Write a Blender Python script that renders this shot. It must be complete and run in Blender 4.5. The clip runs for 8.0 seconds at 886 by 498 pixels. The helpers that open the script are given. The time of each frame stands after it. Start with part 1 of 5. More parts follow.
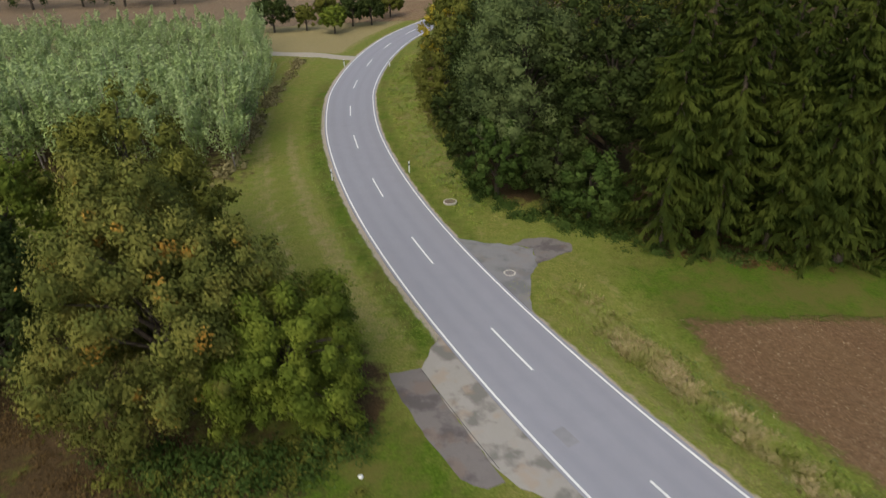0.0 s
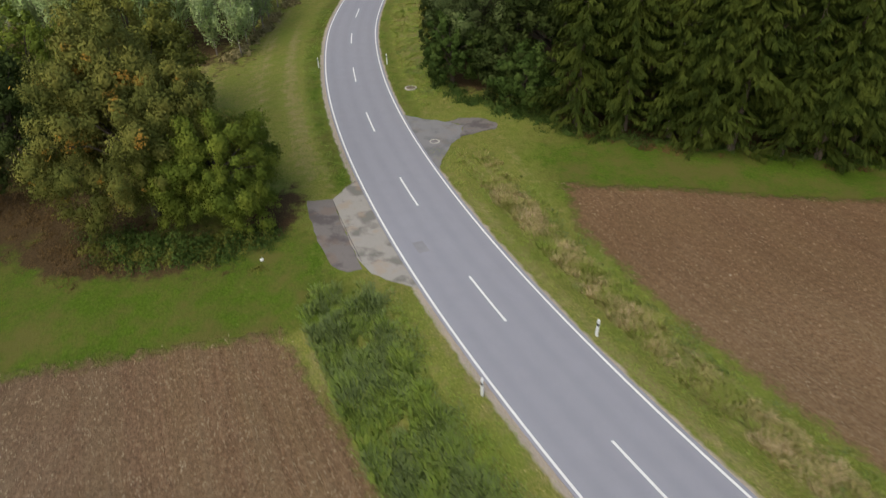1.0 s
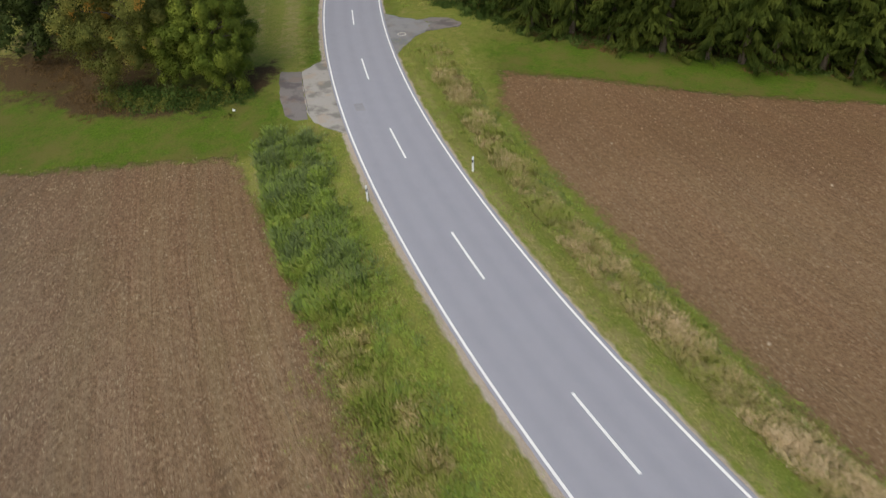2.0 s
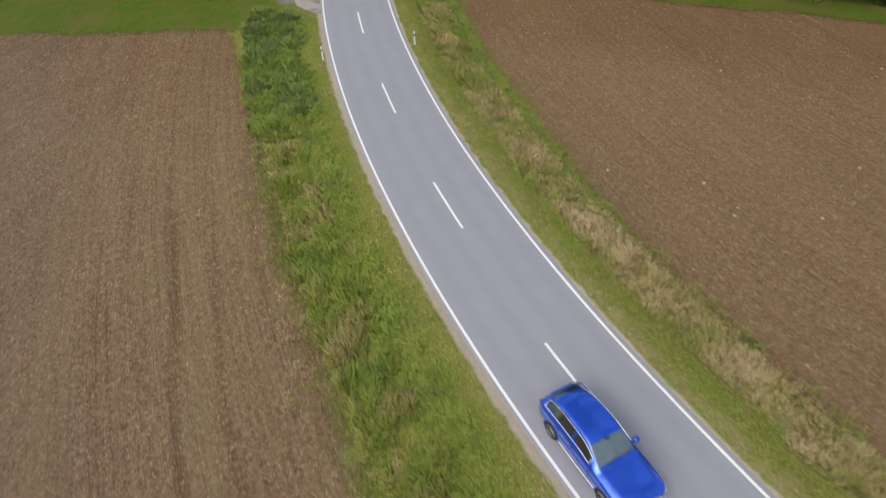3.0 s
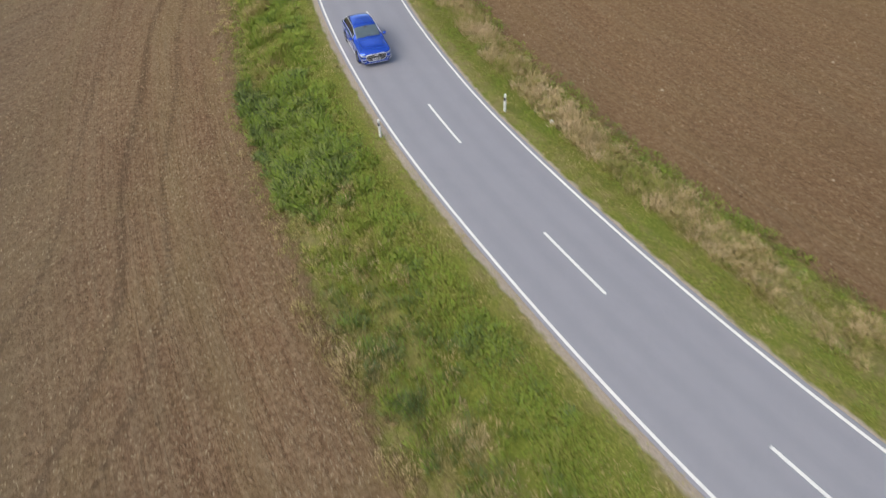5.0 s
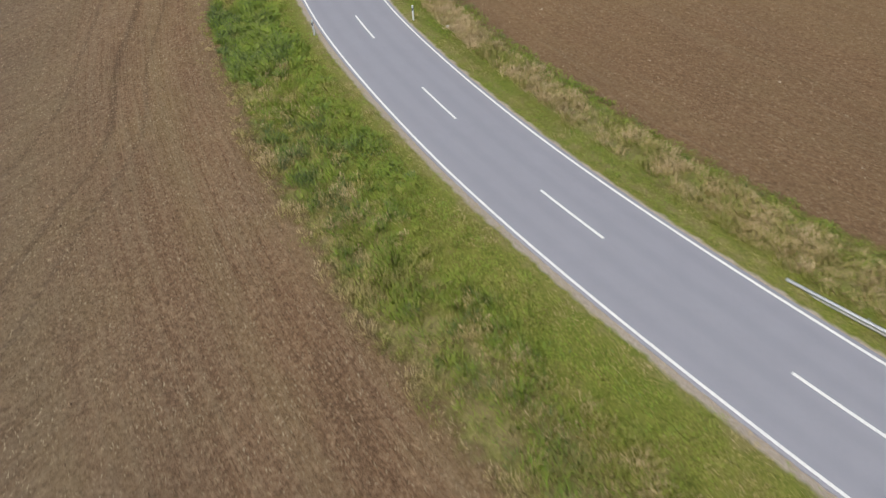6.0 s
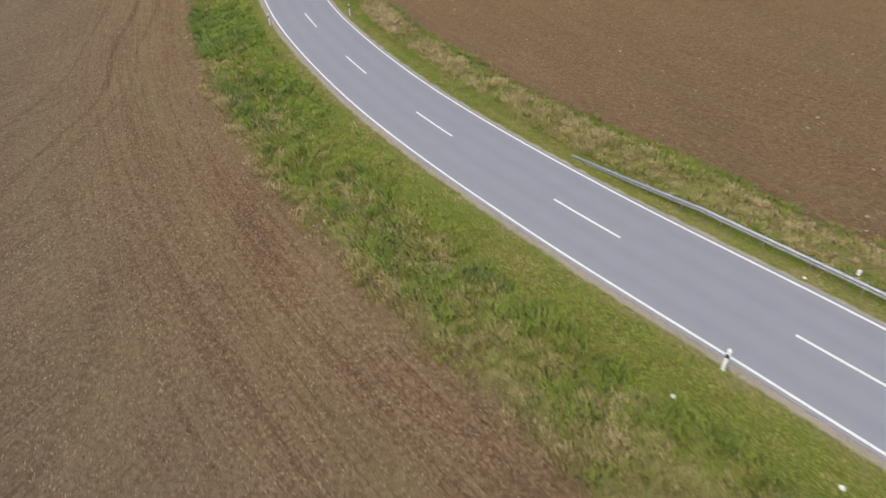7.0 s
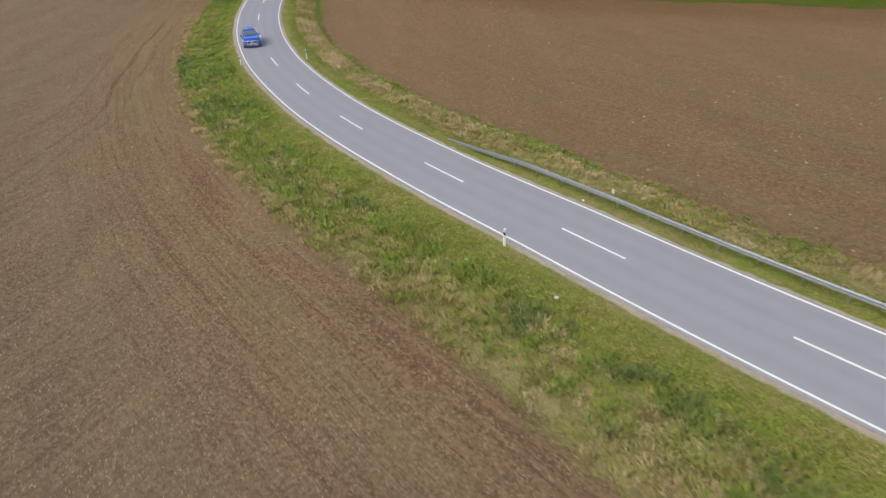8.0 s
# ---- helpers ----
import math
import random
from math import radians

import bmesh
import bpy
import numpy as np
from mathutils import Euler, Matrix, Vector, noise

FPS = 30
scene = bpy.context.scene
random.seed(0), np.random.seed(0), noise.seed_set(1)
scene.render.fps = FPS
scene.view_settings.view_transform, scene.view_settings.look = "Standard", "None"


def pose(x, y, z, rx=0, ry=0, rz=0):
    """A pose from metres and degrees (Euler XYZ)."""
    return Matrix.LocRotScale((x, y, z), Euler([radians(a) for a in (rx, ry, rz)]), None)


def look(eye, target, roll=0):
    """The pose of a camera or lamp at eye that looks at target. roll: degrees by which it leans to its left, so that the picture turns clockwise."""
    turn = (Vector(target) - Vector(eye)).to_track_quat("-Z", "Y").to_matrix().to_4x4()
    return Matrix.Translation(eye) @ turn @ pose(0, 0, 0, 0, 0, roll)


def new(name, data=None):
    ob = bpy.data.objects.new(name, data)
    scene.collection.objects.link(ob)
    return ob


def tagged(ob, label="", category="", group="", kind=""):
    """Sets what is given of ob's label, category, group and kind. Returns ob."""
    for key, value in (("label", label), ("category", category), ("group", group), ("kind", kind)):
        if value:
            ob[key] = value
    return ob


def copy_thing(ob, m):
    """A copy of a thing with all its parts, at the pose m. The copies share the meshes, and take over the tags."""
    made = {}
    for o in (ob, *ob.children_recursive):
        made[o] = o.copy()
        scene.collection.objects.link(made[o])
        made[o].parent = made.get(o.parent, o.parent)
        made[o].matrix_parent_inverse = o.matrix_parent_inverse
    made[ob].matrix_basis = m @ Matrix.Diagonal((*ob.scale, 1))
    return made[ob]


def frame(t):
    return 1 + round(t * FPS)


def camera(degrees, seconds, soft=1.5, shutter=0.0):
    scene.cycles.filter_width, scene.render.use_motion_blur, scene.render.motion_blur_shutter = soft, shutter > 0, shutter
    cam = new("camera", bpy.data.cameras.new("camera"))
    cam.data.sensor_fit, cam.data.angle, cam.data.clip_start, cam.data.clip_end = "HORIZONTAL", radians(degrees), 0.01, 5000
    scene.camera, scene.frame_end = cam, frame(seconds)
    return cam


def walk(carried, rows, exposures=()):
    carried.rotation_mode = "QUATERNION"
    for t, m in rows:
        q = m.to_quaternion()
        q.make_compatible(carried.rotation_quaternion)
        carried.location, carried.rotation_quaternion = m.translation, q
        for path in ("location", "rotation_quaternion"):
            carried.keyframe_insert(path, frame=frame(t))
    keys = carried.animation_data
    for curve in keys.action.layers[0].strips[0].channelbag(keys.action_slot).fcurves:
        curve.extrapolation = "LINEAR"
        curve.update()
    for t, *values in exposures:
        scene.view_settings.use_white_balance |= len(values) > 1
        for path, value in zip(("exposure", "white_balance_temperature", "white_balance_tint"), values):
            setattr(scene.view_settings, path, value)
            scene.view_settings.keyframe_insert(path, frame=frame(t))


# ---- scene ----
cam = camera(71.14, 8.0, soft=1.3, shutter=0.25)
# seconds, eye, yaw, pitch, roll
ROWS = [
    (0.0, -0.48, 0.44, 21.24, -0.93, -29.87, 1.70),
    (0.5, 4.54, -3.96, 20.97, 3.05, -32.95, 1.86),
    (1.0, 10.02, -8.68, 20.85, 6.58, -35.66, 1.96),
    (1.5, 15.17, -13.07, 20.66, 9.93, -38.10, 2.04),
    (3.0, 31.41, -26.03, 19.80, 19.62, -43.16, 2.40),
    (3.5, 36.66, -30.16, 19.58, 22.00, -45.07, 2.44),
    (4.0, 42.37, -34.53, 19.25, 24.45, -46.24, 2.53),
    (4.5, 47.59, -38.67, 18.70, 26.37, -46.23, 2.55),
    (6.0, 64.34, -51.90, 17.88, 28.40, -44.35, 2.59),
    (6.5, 69.80, -56.00, 17.81, 28.50, -42.28, 2.69),
    (7.0, 75.89, -60.33, 17.74, 28.49, -39.55, 2.78),
    (7.5, 81.55, -64.28, 17.63, 28.47, -36.35, 2.89),
    (8.0, 87.77, -68.36, 17.33, 28.49, -32.56, 2.99),
]
walk(cam, [(t, pose(x, y, z, 90 + pitch, roll, yaw)) for t, x, y, z, yaw, pitch, roll in ROWS], [(0.0, 0.43, 6900, 4), (1.5, 0.52, 6900, 4), (3.0, 0.60, 6900, 4), (8.0, 0.60, 6900, 4)])

# ---- light ----
world = bpy.data.worlds.new("overcast")
scene.world = world
world.use_nodes = True
wn = world.node_tree.nodes
sky = wn.new("ShaderNodeTexSky")
sky.sky_type, sky.sun_disc = "NISHITA", False
sky.sun_elevation, sky.sun_rotation = radians(52), radians(200)
sky.air_density, sky.dust_density, sky.ozone_density = 1.0, 4.0, 1.0
# broken cloud over the whole sky
cloud = wn.new("ShaderNodeTexNoise")
cloud.inputs["Scale"].default_value, cloud.inputs["Detail"].default_value = 5.5, 7.0
cover = wn.new("ShaderNodeMapRange")
for key, v in (("From Min", 0.41), ("From Max", 0.59), ("To Min", 0.45), ("To Max", 1.55)):
    cover.inputs[key].default_value = v
veil = wn.new("ShaderNodeVectorMath")
veil.operation = "MULTIPLY"
wl = world.node_tree.links
wl.new(wn.new("ShaderNodeTexCoord").outputs["Generated"], cloud.inputs["Vector"])
wl.new(cloud.outputs["Fac"], cover.inputs["Value"])
wl.new(sky.outputs[0], veil.inputs[0])
wl.new(cover.outputs[0], veil.inputs[1])
wl.new(veil.outputs[0], wn["Background"].inputs[0])
wn["Background"].inputs[1].default_value = 0.15
sun = new("sun", bpy.data.lights.new("sun", "SUN"))
sun.data.energy, sun.data.angle, sun.data.color = 0.7, radians(50), (1.0, 0.96, 0.9)
sun.matrix_world = look((0, 0, 60), (0 + 0.342 * 47, 0 + 0.94 * 47, 0))

# ---- the road's middle line: s runs along it, d across it ----
KNOTS = [(4.05, 134.98), (-1.0, 125.0), (-6.06, 113.52), (-8.94, 103.03), (-10.63, 92.02), (-11.3, 80.5), (-10.82, 71.97), (-9.27, 61.45),
         (-6.39, 49.94), (-2.69, 39.07), (2.05, 28.22), (7.71, 17.66), (14.24, 7.6), (21.24, -1.5), (29.23, -10.16), (38.3, -18.24),
         (47.39, -24.91), (56.86, -30.88), (67.76, -36.42), (78.67, -40.92), (89.81, -45.16), (101.74, -49.04), (114.83, -52.61),
         (134.91, -57.82), (159.99, -64.03)]
RISE = [-0.04, -0.07, -0.09, -0.11, -0.12, -0.11, -0.07, -0.01, 0.06, 0.1, 0.08, 0.01, -0.09, -0.16, -0.25, -0.27, -0.14, 0.1, 0.32, 0.37, 0.25, 0.11, 0.02, -0.07, -0.17]


def spline(points, n=40):
    P, out = np.array(points, float), []
    for i in range(len(P) - 1):
        p0, p1, p2, p3 = P[max(i - 1, 0)], P[i], P[i + 1], P[min(i + 2, len(P) - 1)]
        for k in range(n):
            u = k / n
            out.append(.5 * (2 * p1 + (p2 - p0) * u + (2 * p0 - 5 * p1 + 4 * p2 - p3) * u * u + (3 * p1 - p0 - 3 * p2 + p3) * u ** 3))
    return np.array(out + [P[-1]])


LINE = spline(KNOTS)
ARC = np.concatenate([[0], np.cumsum(np.hypot(*np.diff(LINE, axis=0).T))])
WAY = np.gradient(LINE, axis=0)
WAY /= np.hypot(*WAY.T)[:, None]


def road_z(s):
    """The road's gentle rise and fall along its length."""
    return np.interp(s, ARC[::40], RISE)


def bank(s, d):
    """The carriageway leans towards the inside of the bend."""
    return -np.interp(s, [60, 100, 150, 185, 205, 218, 234], [0.0, 0.025, 0.028, 0.034, 0.03, 0.016, 0.0]) * np.clip(d, -4, 4)


def along(s, d):
    """Plan points at s along the road and d across it; d grows to the east side."""
    x, y = np.interp(s, ARC, LINE[:, 0]), np.interp(s, ARC, LINE[:, 1])
    tx, ty = np.interp(s, ARC, WAY[:, 0]), np.interp(s, ARC, WAY[:, 1])
    return x - ty * d, y + tx * d


def offsets(x, y):
    """s and d of plan points."""
    x, y = np.asarray(x, float).ravel(), np.asarray(y, float).ravel()
    s, d = np.empty_like(x), np.empty_like(x)
    for a in range(0, len(x), 4000):
        vx, vy = x[a:a + 4000, None] - LINE[None, :, 0], y[a:a + 4000, None] - LINE[None, :, 1]
        i = np.argmin(vx * vx + vy * vy, axis=1)
        k = np.arange(len(i))
        s[a:a + 4000] = ARC[i] + vx[k, i] * WAY[i, 0] + vy[k, i] * WAY[i, 1]
        d[a:a + 4000] = WAY[i, 0] * vy[k, i] - WAY[i, 1] * vx[k, i]
    return s, d


def smooth(a, b, v):
    u = np.clip((v - a) / (b - a), 0, 1)
    return u * u * (3 - 2 * u)


def field_east(x, y, s, d):
    edge = np.interp(s, [100, 117, 121, 130, 140, 150, 157, 165, 170, 185, 200, 210, 216, 222, 231, 270],
                     [11.5, 10.4, 9, 8.8, 8.9, 8.3, 7.8, 7.5, 7.4, 8.0, 8.2, 8.6, 7.8, 7, 7, 7])
    return np.minimum(d - edge, np.interp(x, [14, 45, 72, 100], [29.3, 30.7, 29.6, 28.4]) - y)


def field_west(x, y, s, d):
    edge = np.interp(s, [105, 123, 128, 132, 140, 147, 155, 160, 165, 175, 183, 195, 205, 212, 218, 228],
                     [10.5, 10.4, 9.5, 9, 8, 7.9, 8.2, 8.8, 9.2, 9.3, 9.5, 9.9, 9.6, 9.6, 9.9, 10.6])
    return np.minimum(-d - edge, 12.9 + (x + 1.6) * 0.33 - y)


def ground_z(x, y, sd=None):
    x, y = np.asarray(x, float).ravel(), np.asarray(y, float).ravel()
    s, d = sd if sd else offsets(x, y)
    a = np.abs(d)
    east = np.interp(s, [60, 95, 112, 122, 150, 185, 215, 260], [0.3, 0.0, -0.5, -1.1, -1.2, -0.7, -0.4, -0.3])
    east = east - 0.035 * np.clip(d - 9, 0, 36) * smooth(105, 125, s)
    west = np.interp(s, [60, 100, 118, 128, 165, 190, 215, 260], [0.1, 0.1, -0.15, -0.8, -0.8, -0.5, -0.3, -0.3])
    level = np.where(d > 0, east, west)
    flat = np.where(d > 0, np.interp(s, [96, 101, 111, 114], [0, 4, 4, 0]), np.interp(s, [108, 112, 122, 126], [0, 3, 3, 0]))
    z = -0.04 + (level + 0.04) * smooth(3.3 + flat, 8.5 + flat, a)
    z = z - 0.14 * (1 - smooth(2.55, 2.85, a)) + road_z(s) * (1 - smooth(6, 30, a))
    wobble = 0.10 * np.sin(x * 0.31 + 1.3) * np.sin(y * 0.27) + 0.05 * np.sin(x * 0.9 + y * 0.5)
    return z + wobble * smooth(4 + flat, 9 + flat, a) + bank(s, d) * (1 - smooth(4 + flat, 9 + flat, a))


def gz(x, y):
    return float(ground_z([x], [y])[0])


# ---- materials ----
def material(name, rough=0.8, metal=0.0, spec=0.3):
    m = bpy.data.materials.new(name)
    m.use_nodes = True
    b = m.node_tree.nodes["Principled BSDF"]
    b.inputs["Roughness"].default_value, b.inputs["Metallic"].default_value = rough, metal
    b.inputs["Specular IOR Level"].default_value = spec
    return m


class Graph:
    """Short hand for wiring a node material."""

    def __init__(self, m):
        self.m, self.t = m, m.node_tree
        self.b = self.t.nodes["Principled BSDF"]
        self.co = self.t.nodes.new("ShaderNodeTexCoord").outputs["Object"]

    def node(self, kind, **inputs):
        n = self.t.nodes.new(kind)
        for k, v in inputs.items():
            self.put(n.inputs[k.replace("_", " ")], v)
        return n

    def put(self, socket, v):
        if isinstance(v, bpy.types.NodeSocket):
            self.t.links.new(v, socket)
        else:
            socket.default_value = v

    def noise(self, scale, detail=4.0, rough=0.55, vector=None, stretch=None):
        v = vector or self.co
        if stretch:
            mp = self.node("ShaderNodeMapping", Vector=v, Scale=stretch[0], Rotation=(0, 0, stretch[1]))
            v = mp.outputs[0]
        return self.node("ShaderNodeTexNoise", Vector=v, Scale=scale, Detail=detail, Roughness=rough).outputs["Fac"]

    def ramp(self, fac, stops):
        n = self.node("ShaderNodeValToRGB", Fac=fac)
        r = n.color_ramp
        while len(r.elements) < len(stops):
            r.elements.new(0.5)
        for e, (p, c) in zip(r.elements, stops):
            e.position, e.color = p, (*c, 1) if len(c) == 3 else c
        return n.outputs[0]

    def math(self, op, a, b=0.0, c=0.0, clamp=False):
        n = self.node("ShaderNodeMath")
        n.operation, n.use_clamp = op, clamp
        for i, v in enumerate((a, b, c)):
            self.put(n.inputs[i], v)
        return n.outputs[0]

    def range(self, v, lo, hi):
        return self.node("ShaderNodeMapRange", Value=v, From_Min=lo, From_Max=hi).outputs[0]

    def mix(self, fac, a, b, mode="MIX"):
        n = self.t.nodes.new("ShaderNodeMix")
        n.data_type, n.blend_type = "RGBA", mode
        for i, v in ((0, fac), (6, a), (7, b)):
            if i > 0 and isinstance(v, tuple) and len(v) == 3:
                v = (*v, 1)
            self.put(n.inputs[i], v)
        return n.outputs[2]

    def attr(self, name):
        n = self.t.nodes.new("ShaderNodeAttribute")
        n.attribute_name = name
        return n.outputs["Fac"]

    def bump(self, height, strength=0.5, distance=0.02):
        n = self.node("ShaderNodeBump", Height=height, Strength=strength, Distance=distance)
        self.t.links.new(n.outputs[0], self.b.inputs["Normal"])

    def base(self, c):
        self.put(self.b.inputs["Base Color"], c if isinstance(c, bpy.types.NodeSocket) else (*c, 1))
        return self.m


def plain(name, colour, rough=0.6, metal=0.0, spread=0.12, scale=8.0, spec=0.4):
    """A paint or metal with slight uneven dirt."""
    g = Graph(material(name, rough, metal, spec))
    n = g.noise(scale, 5)
    lo, hi = tuple(c * (1 - spread) for c in colour), tuple(min(1, c * (1 + spread)) for c in colour)
    g.put(g.b.inputs["Roughness"], g.math("ADD", g.math("MULTIPLY", g.noise(scale * 3), 0.2), rough - 0.1, clamp=True))
    return g.base(g.ramp(n, [(0.3, lo), (0.7, hi)]))


def leaf_material(name, dark, mid, light, rare=None, share=0.03, through_light=0.15):
    g = Graph(material(name, 0.75, 0, 0.06))
    isl = g.t.nodes.new("ShaderNodeNewGeometry").outputs["Random Per Island"]
    col = g.ramp(isl, [(0.0, dark), (0.5, mid), (1.0, light)])
    col = g.mix(0.72, col, mid)
    big = g.noise(0.55, 3)
    col = g.mix(g.math("MULTIPLY", g.range(big, 0.46, 0.66), 0.45), col, light)
    col = g.mix(g.math("MULTIPLY", g.range(big, 0.52, 0.36), 0.55), col, dark)
    if rare:
        col = g.mix(g.math("MULTIPLY", g.range(g.noise(0.6, 2), 0.70 - share, 0.75 - share), 0.8), col, rare)
    g.base(col)
    tr = g.node("ShaderNodeBsdfTranslucent", Color=g.mix(0.5, col, light))
    out = g.t.nodes["Material Output"]
    mx = g.node("ShaderNodeMixShader")
    g.put(mx.inputs[0], through_light)
    g.put(mx.inputs[1], g.b.outputs[0])
    g.put(mx.inputs[2], tr.outputs[0])
    g.t.links.new(mx.outputs[0], out.inputs["Surface"])
    return g.m


def ground_material():
    g = Graph(material("ground_cover", 0.95, 0, 0.05))
    fine, mid, big = g.noise(9, 6, 0.7), g.noise(1.6, 5, 0.6), g.noise(0.22, 3)
    # grass
    grass = g.ramp(fine, [(0.3, (0.075, 0.085, 0.018)), (0.5, (0.155, 0.17, 0.036)), (0.7, (0.26, 0.25, 0.075))])
    grass = g.mix(g.math("MULTIPLY", g.range(mid, 0.45, 0.65), 0.5), grass, (0.175, 0.16, 0.05))
    grass = g.mix(g.math("MULTIPLY", g.range(big, 0.45, 0.65), 0.4), grass, (0.125, 0.18, 0.026))
    grass = g.mix(g.range(g.math("ADD", g.attr("dry"), g.math("MULTIPLY", g.math("SUBTRACT", mid, 0.5), 0.2)), 0.26, 0.12), grass, g.mix(g.math("MULTIPLY", g.range(g.noise(0.3, 7, 0.72), 0.42, 0.6), 0.75), g.ramp(fine, [(0.3, (0.032, 0.062, 0.006)), (0.7, (0.10, 0.158, 0.018))]), (0.115, 0.10, 0.032)))
    tan = g.ramp(fine, [(0.25, (0.14, 0.115, 0.05)), (0.75, (0.36, 0.30, 0.155))])
    path = g.node("ShaderNodeCombineXYZ", X=g.attr("across"), Y=g.math("MULTIPLY", g.attr("run"), 0.03)).outputs[0]
    swath = g.node("ShaderNodeTexNoise", Vector=path, Scale=0.95, Detail=3.0, Roughness=0.6).outputs["Fac"]
    dry = g.math("ADD", g.attr("dry"), g.math("MULTIPLY", g.math("SUBTRACT", mid, 0.5), 0.9))
    dry = g.math("ADD", dry, g.math("MULTIPLY", g.math("SUBTRACT", swath, 0.5), 0.8))
    cover = g.mix(g.range(dry, 0.35, 0.85), grass, tan)
    # leaf litter under the trees, its brown darkened to hold some tree shade
    litter = g.ramp(fine, [(0.3, (0.026, 0.018, 0.009)), (0.7, (0.105, 0.07, 0.035))])
    lit = g.math("ADD", g.attr("litter"), g.math("MULTIPLY", g.math("SUBTRACT", g.noise(0.9, 6, 0.7), 0.5), 2.2))
    cover = g.mix(g.range(lit, 0.35, 0.75), cover, litter)
    # tilled soil with rows and wheelings
    lane = g.node("ShaderNodeCombineXYZ", X=g.attr("across"), Y=g.math("MULTIPLY", g.attr("run"), 0.02)).outputs[0]
    rows = g.node("ShaderNodeTexNoise", Vector=lane, Scale=2.6, Detail=4.0, Roughness=0.7).outputs["Fac"]
    drill = g.noise(1.0, 4, 0.7, stretch=((2.4, 0.07, 1), radians(-34)))
    rows = g.mix(g.range(g.attr("across"), -16, -24), rows, drill)
    broad = g.node("ShaderNodeTexNoise", Vector=lane, Scale=0.33, Detail=2.0, Roughness=0.5).outputs["Fac"]
    clod, speck, grain = g.noise(6.5, 8, 0.8), g.noise(24, 3, 0.7), g.noise(3.4, 6, 0.85)
    soil = g.ramp(clod, [(0.35, (0.08, 0.046, 0.026)), (0.46, (0.192, 0.117, 0.066)), (0.54, (0.262, 0.166, 0.096)), (0.66, (0.46, 0.32, 0.195))])
    soil = g.mix(g.math("MULTIPLY", g.range(rows, 0.46, 0.66), 0.5), soil, (0.31, 0.222, 0.125))
    soil = g.mix(g.math("MULTIPLY", g.range(rows, 0.5, 0.32), 0.45), soil, (0.10, 0.061, 0.033))
    soil = g.mix(g.math("MULTIPLY", g.range(broad, 0.46, 0.62), 0.4), soil, (0.260, 0.199, 0.103))
    soil = g.mix(g.math("MULTIPLY", g.range(big, 0.5, 0.72), 0.35), soil, (0.244, 0.189, 0.090))
    soil = g.mix(g.math("MULTIPLY", g.range(speck, 0.56, 0.68), 0.7), soil, (0.46, 0.35, 0.24))
    soil = g.mix(g.math("MULTIPLY", g.range(g.attr("across"), 2, 6), 0.68), soil, g.mix(g.range(clod, 0.3, 0.7), (0.135, 0.083, 0.045), (0.222, 0.142, 0.078)))
    soil = g.mix(g.range(g.attr("across"), -3, -6), soil, g.mix(1.0, soil, (0.84, 0.83, 0.84), "MULTIPLY"))
    soil = g.mix(g.math("MULTIPLY", g.range(g.attr("wheel"), 0.3, 0.9), 0.52), soil, (0.082, 0.055, 0.033))
    furrow = g.noise(1.0, 5, 0.7, stretch=((3.4, 0.045, 1), radians(-34)))
    far_west = g.math("MULTIPLY", g.range(g.attr("across"), -17, -26), 0.8)
    soil = g.mix(g.math("MULTIPLY", far_west, g.range(furrow, 0.5, 0.36)), soil, g.mix(1.0, soil, (0.62, 0.6, 0.58), "MULTIPLY"))
    soil = g.mix(g.math("MULTIPLY", far_west, g.math("MULTIPLY", g.range(furrow, 0.54, 0.68), 0.6)), soil, (0.33, 0.25, 0.165))
    pale = g.math("ADD", g.math("MULTIPLY", g.range(g.attr("across"), -12, -24), 0.55), g.math("MULTIPLY", g.math("SUBTRACT", rows, 0.5), 1.2))
    soil = g.mix(g.math("MULTIPLY", g.math("MAXIMUM", pale, 0.0), 0.9), soil, g.mix(g.range(clod, 0.3, 0.7), (0.112, 0.086, 0.060), (0.225, 0.178, 0.128)))
    soil = g.mix(g.math("MULTIPLY", g.range(grain, 0.5, 0.38), 0.36), soil, g.mix(1.0, soil, (0.5, 0.46, 0.44), "MULTIPLY"))
    soil = g.mix(g.math("MULTIPLY", g.range(grain, 0.54, 0.66), 0.36), soil, (0.40, 0.295, 0.19))
    # darker, redder headland towards the woods
    soil = g.mix(g.math("MULTIPLY", g.range(g.math("ADD", g.attr("dark_headland"), g.math("MULTIPLY", g.math("SUBTRACT", big, 0.5), 0.8)), 0.2, 1.0), 0.75), soil, g.mix(1.0, soil, (0.80, 0.74, 0.71), "MULTIPLY"))
    edge = g.math("ADD", g.attr("soil"), g.math("MULTIPLY", g.math("SUBTRACT", g.noise(1.4, 6, 0.75), 0.5), 3.2))
    inside = g.range(edge, -0.35, 0.35)
    col = g.mix(inside, cover, soil)
    # gravel along the asphalt, pale on the west side
    a = g.math("ABSOLUTE", g.attr("across"))
    grit = g.ramp(g.noise(14, 5, 0.8), [(0.3, (0.25, 0.205, 0.165)), (0.7, (0.50, 0.435, 0.365))])
    worn = g.math("ADD", a, g.math("MULTIPLY", g.math("SUBTRACT", g.noise(1.3, 4), 0.5), 0.45))
    wide = g.math("MULTIPLY", g.range(g.attr("across"), 0, -0.1), 0.13)
    col = g.mix(g.range(g.math("SUBTRACT", worn, wide), 3.16, 3.0), col, grit)
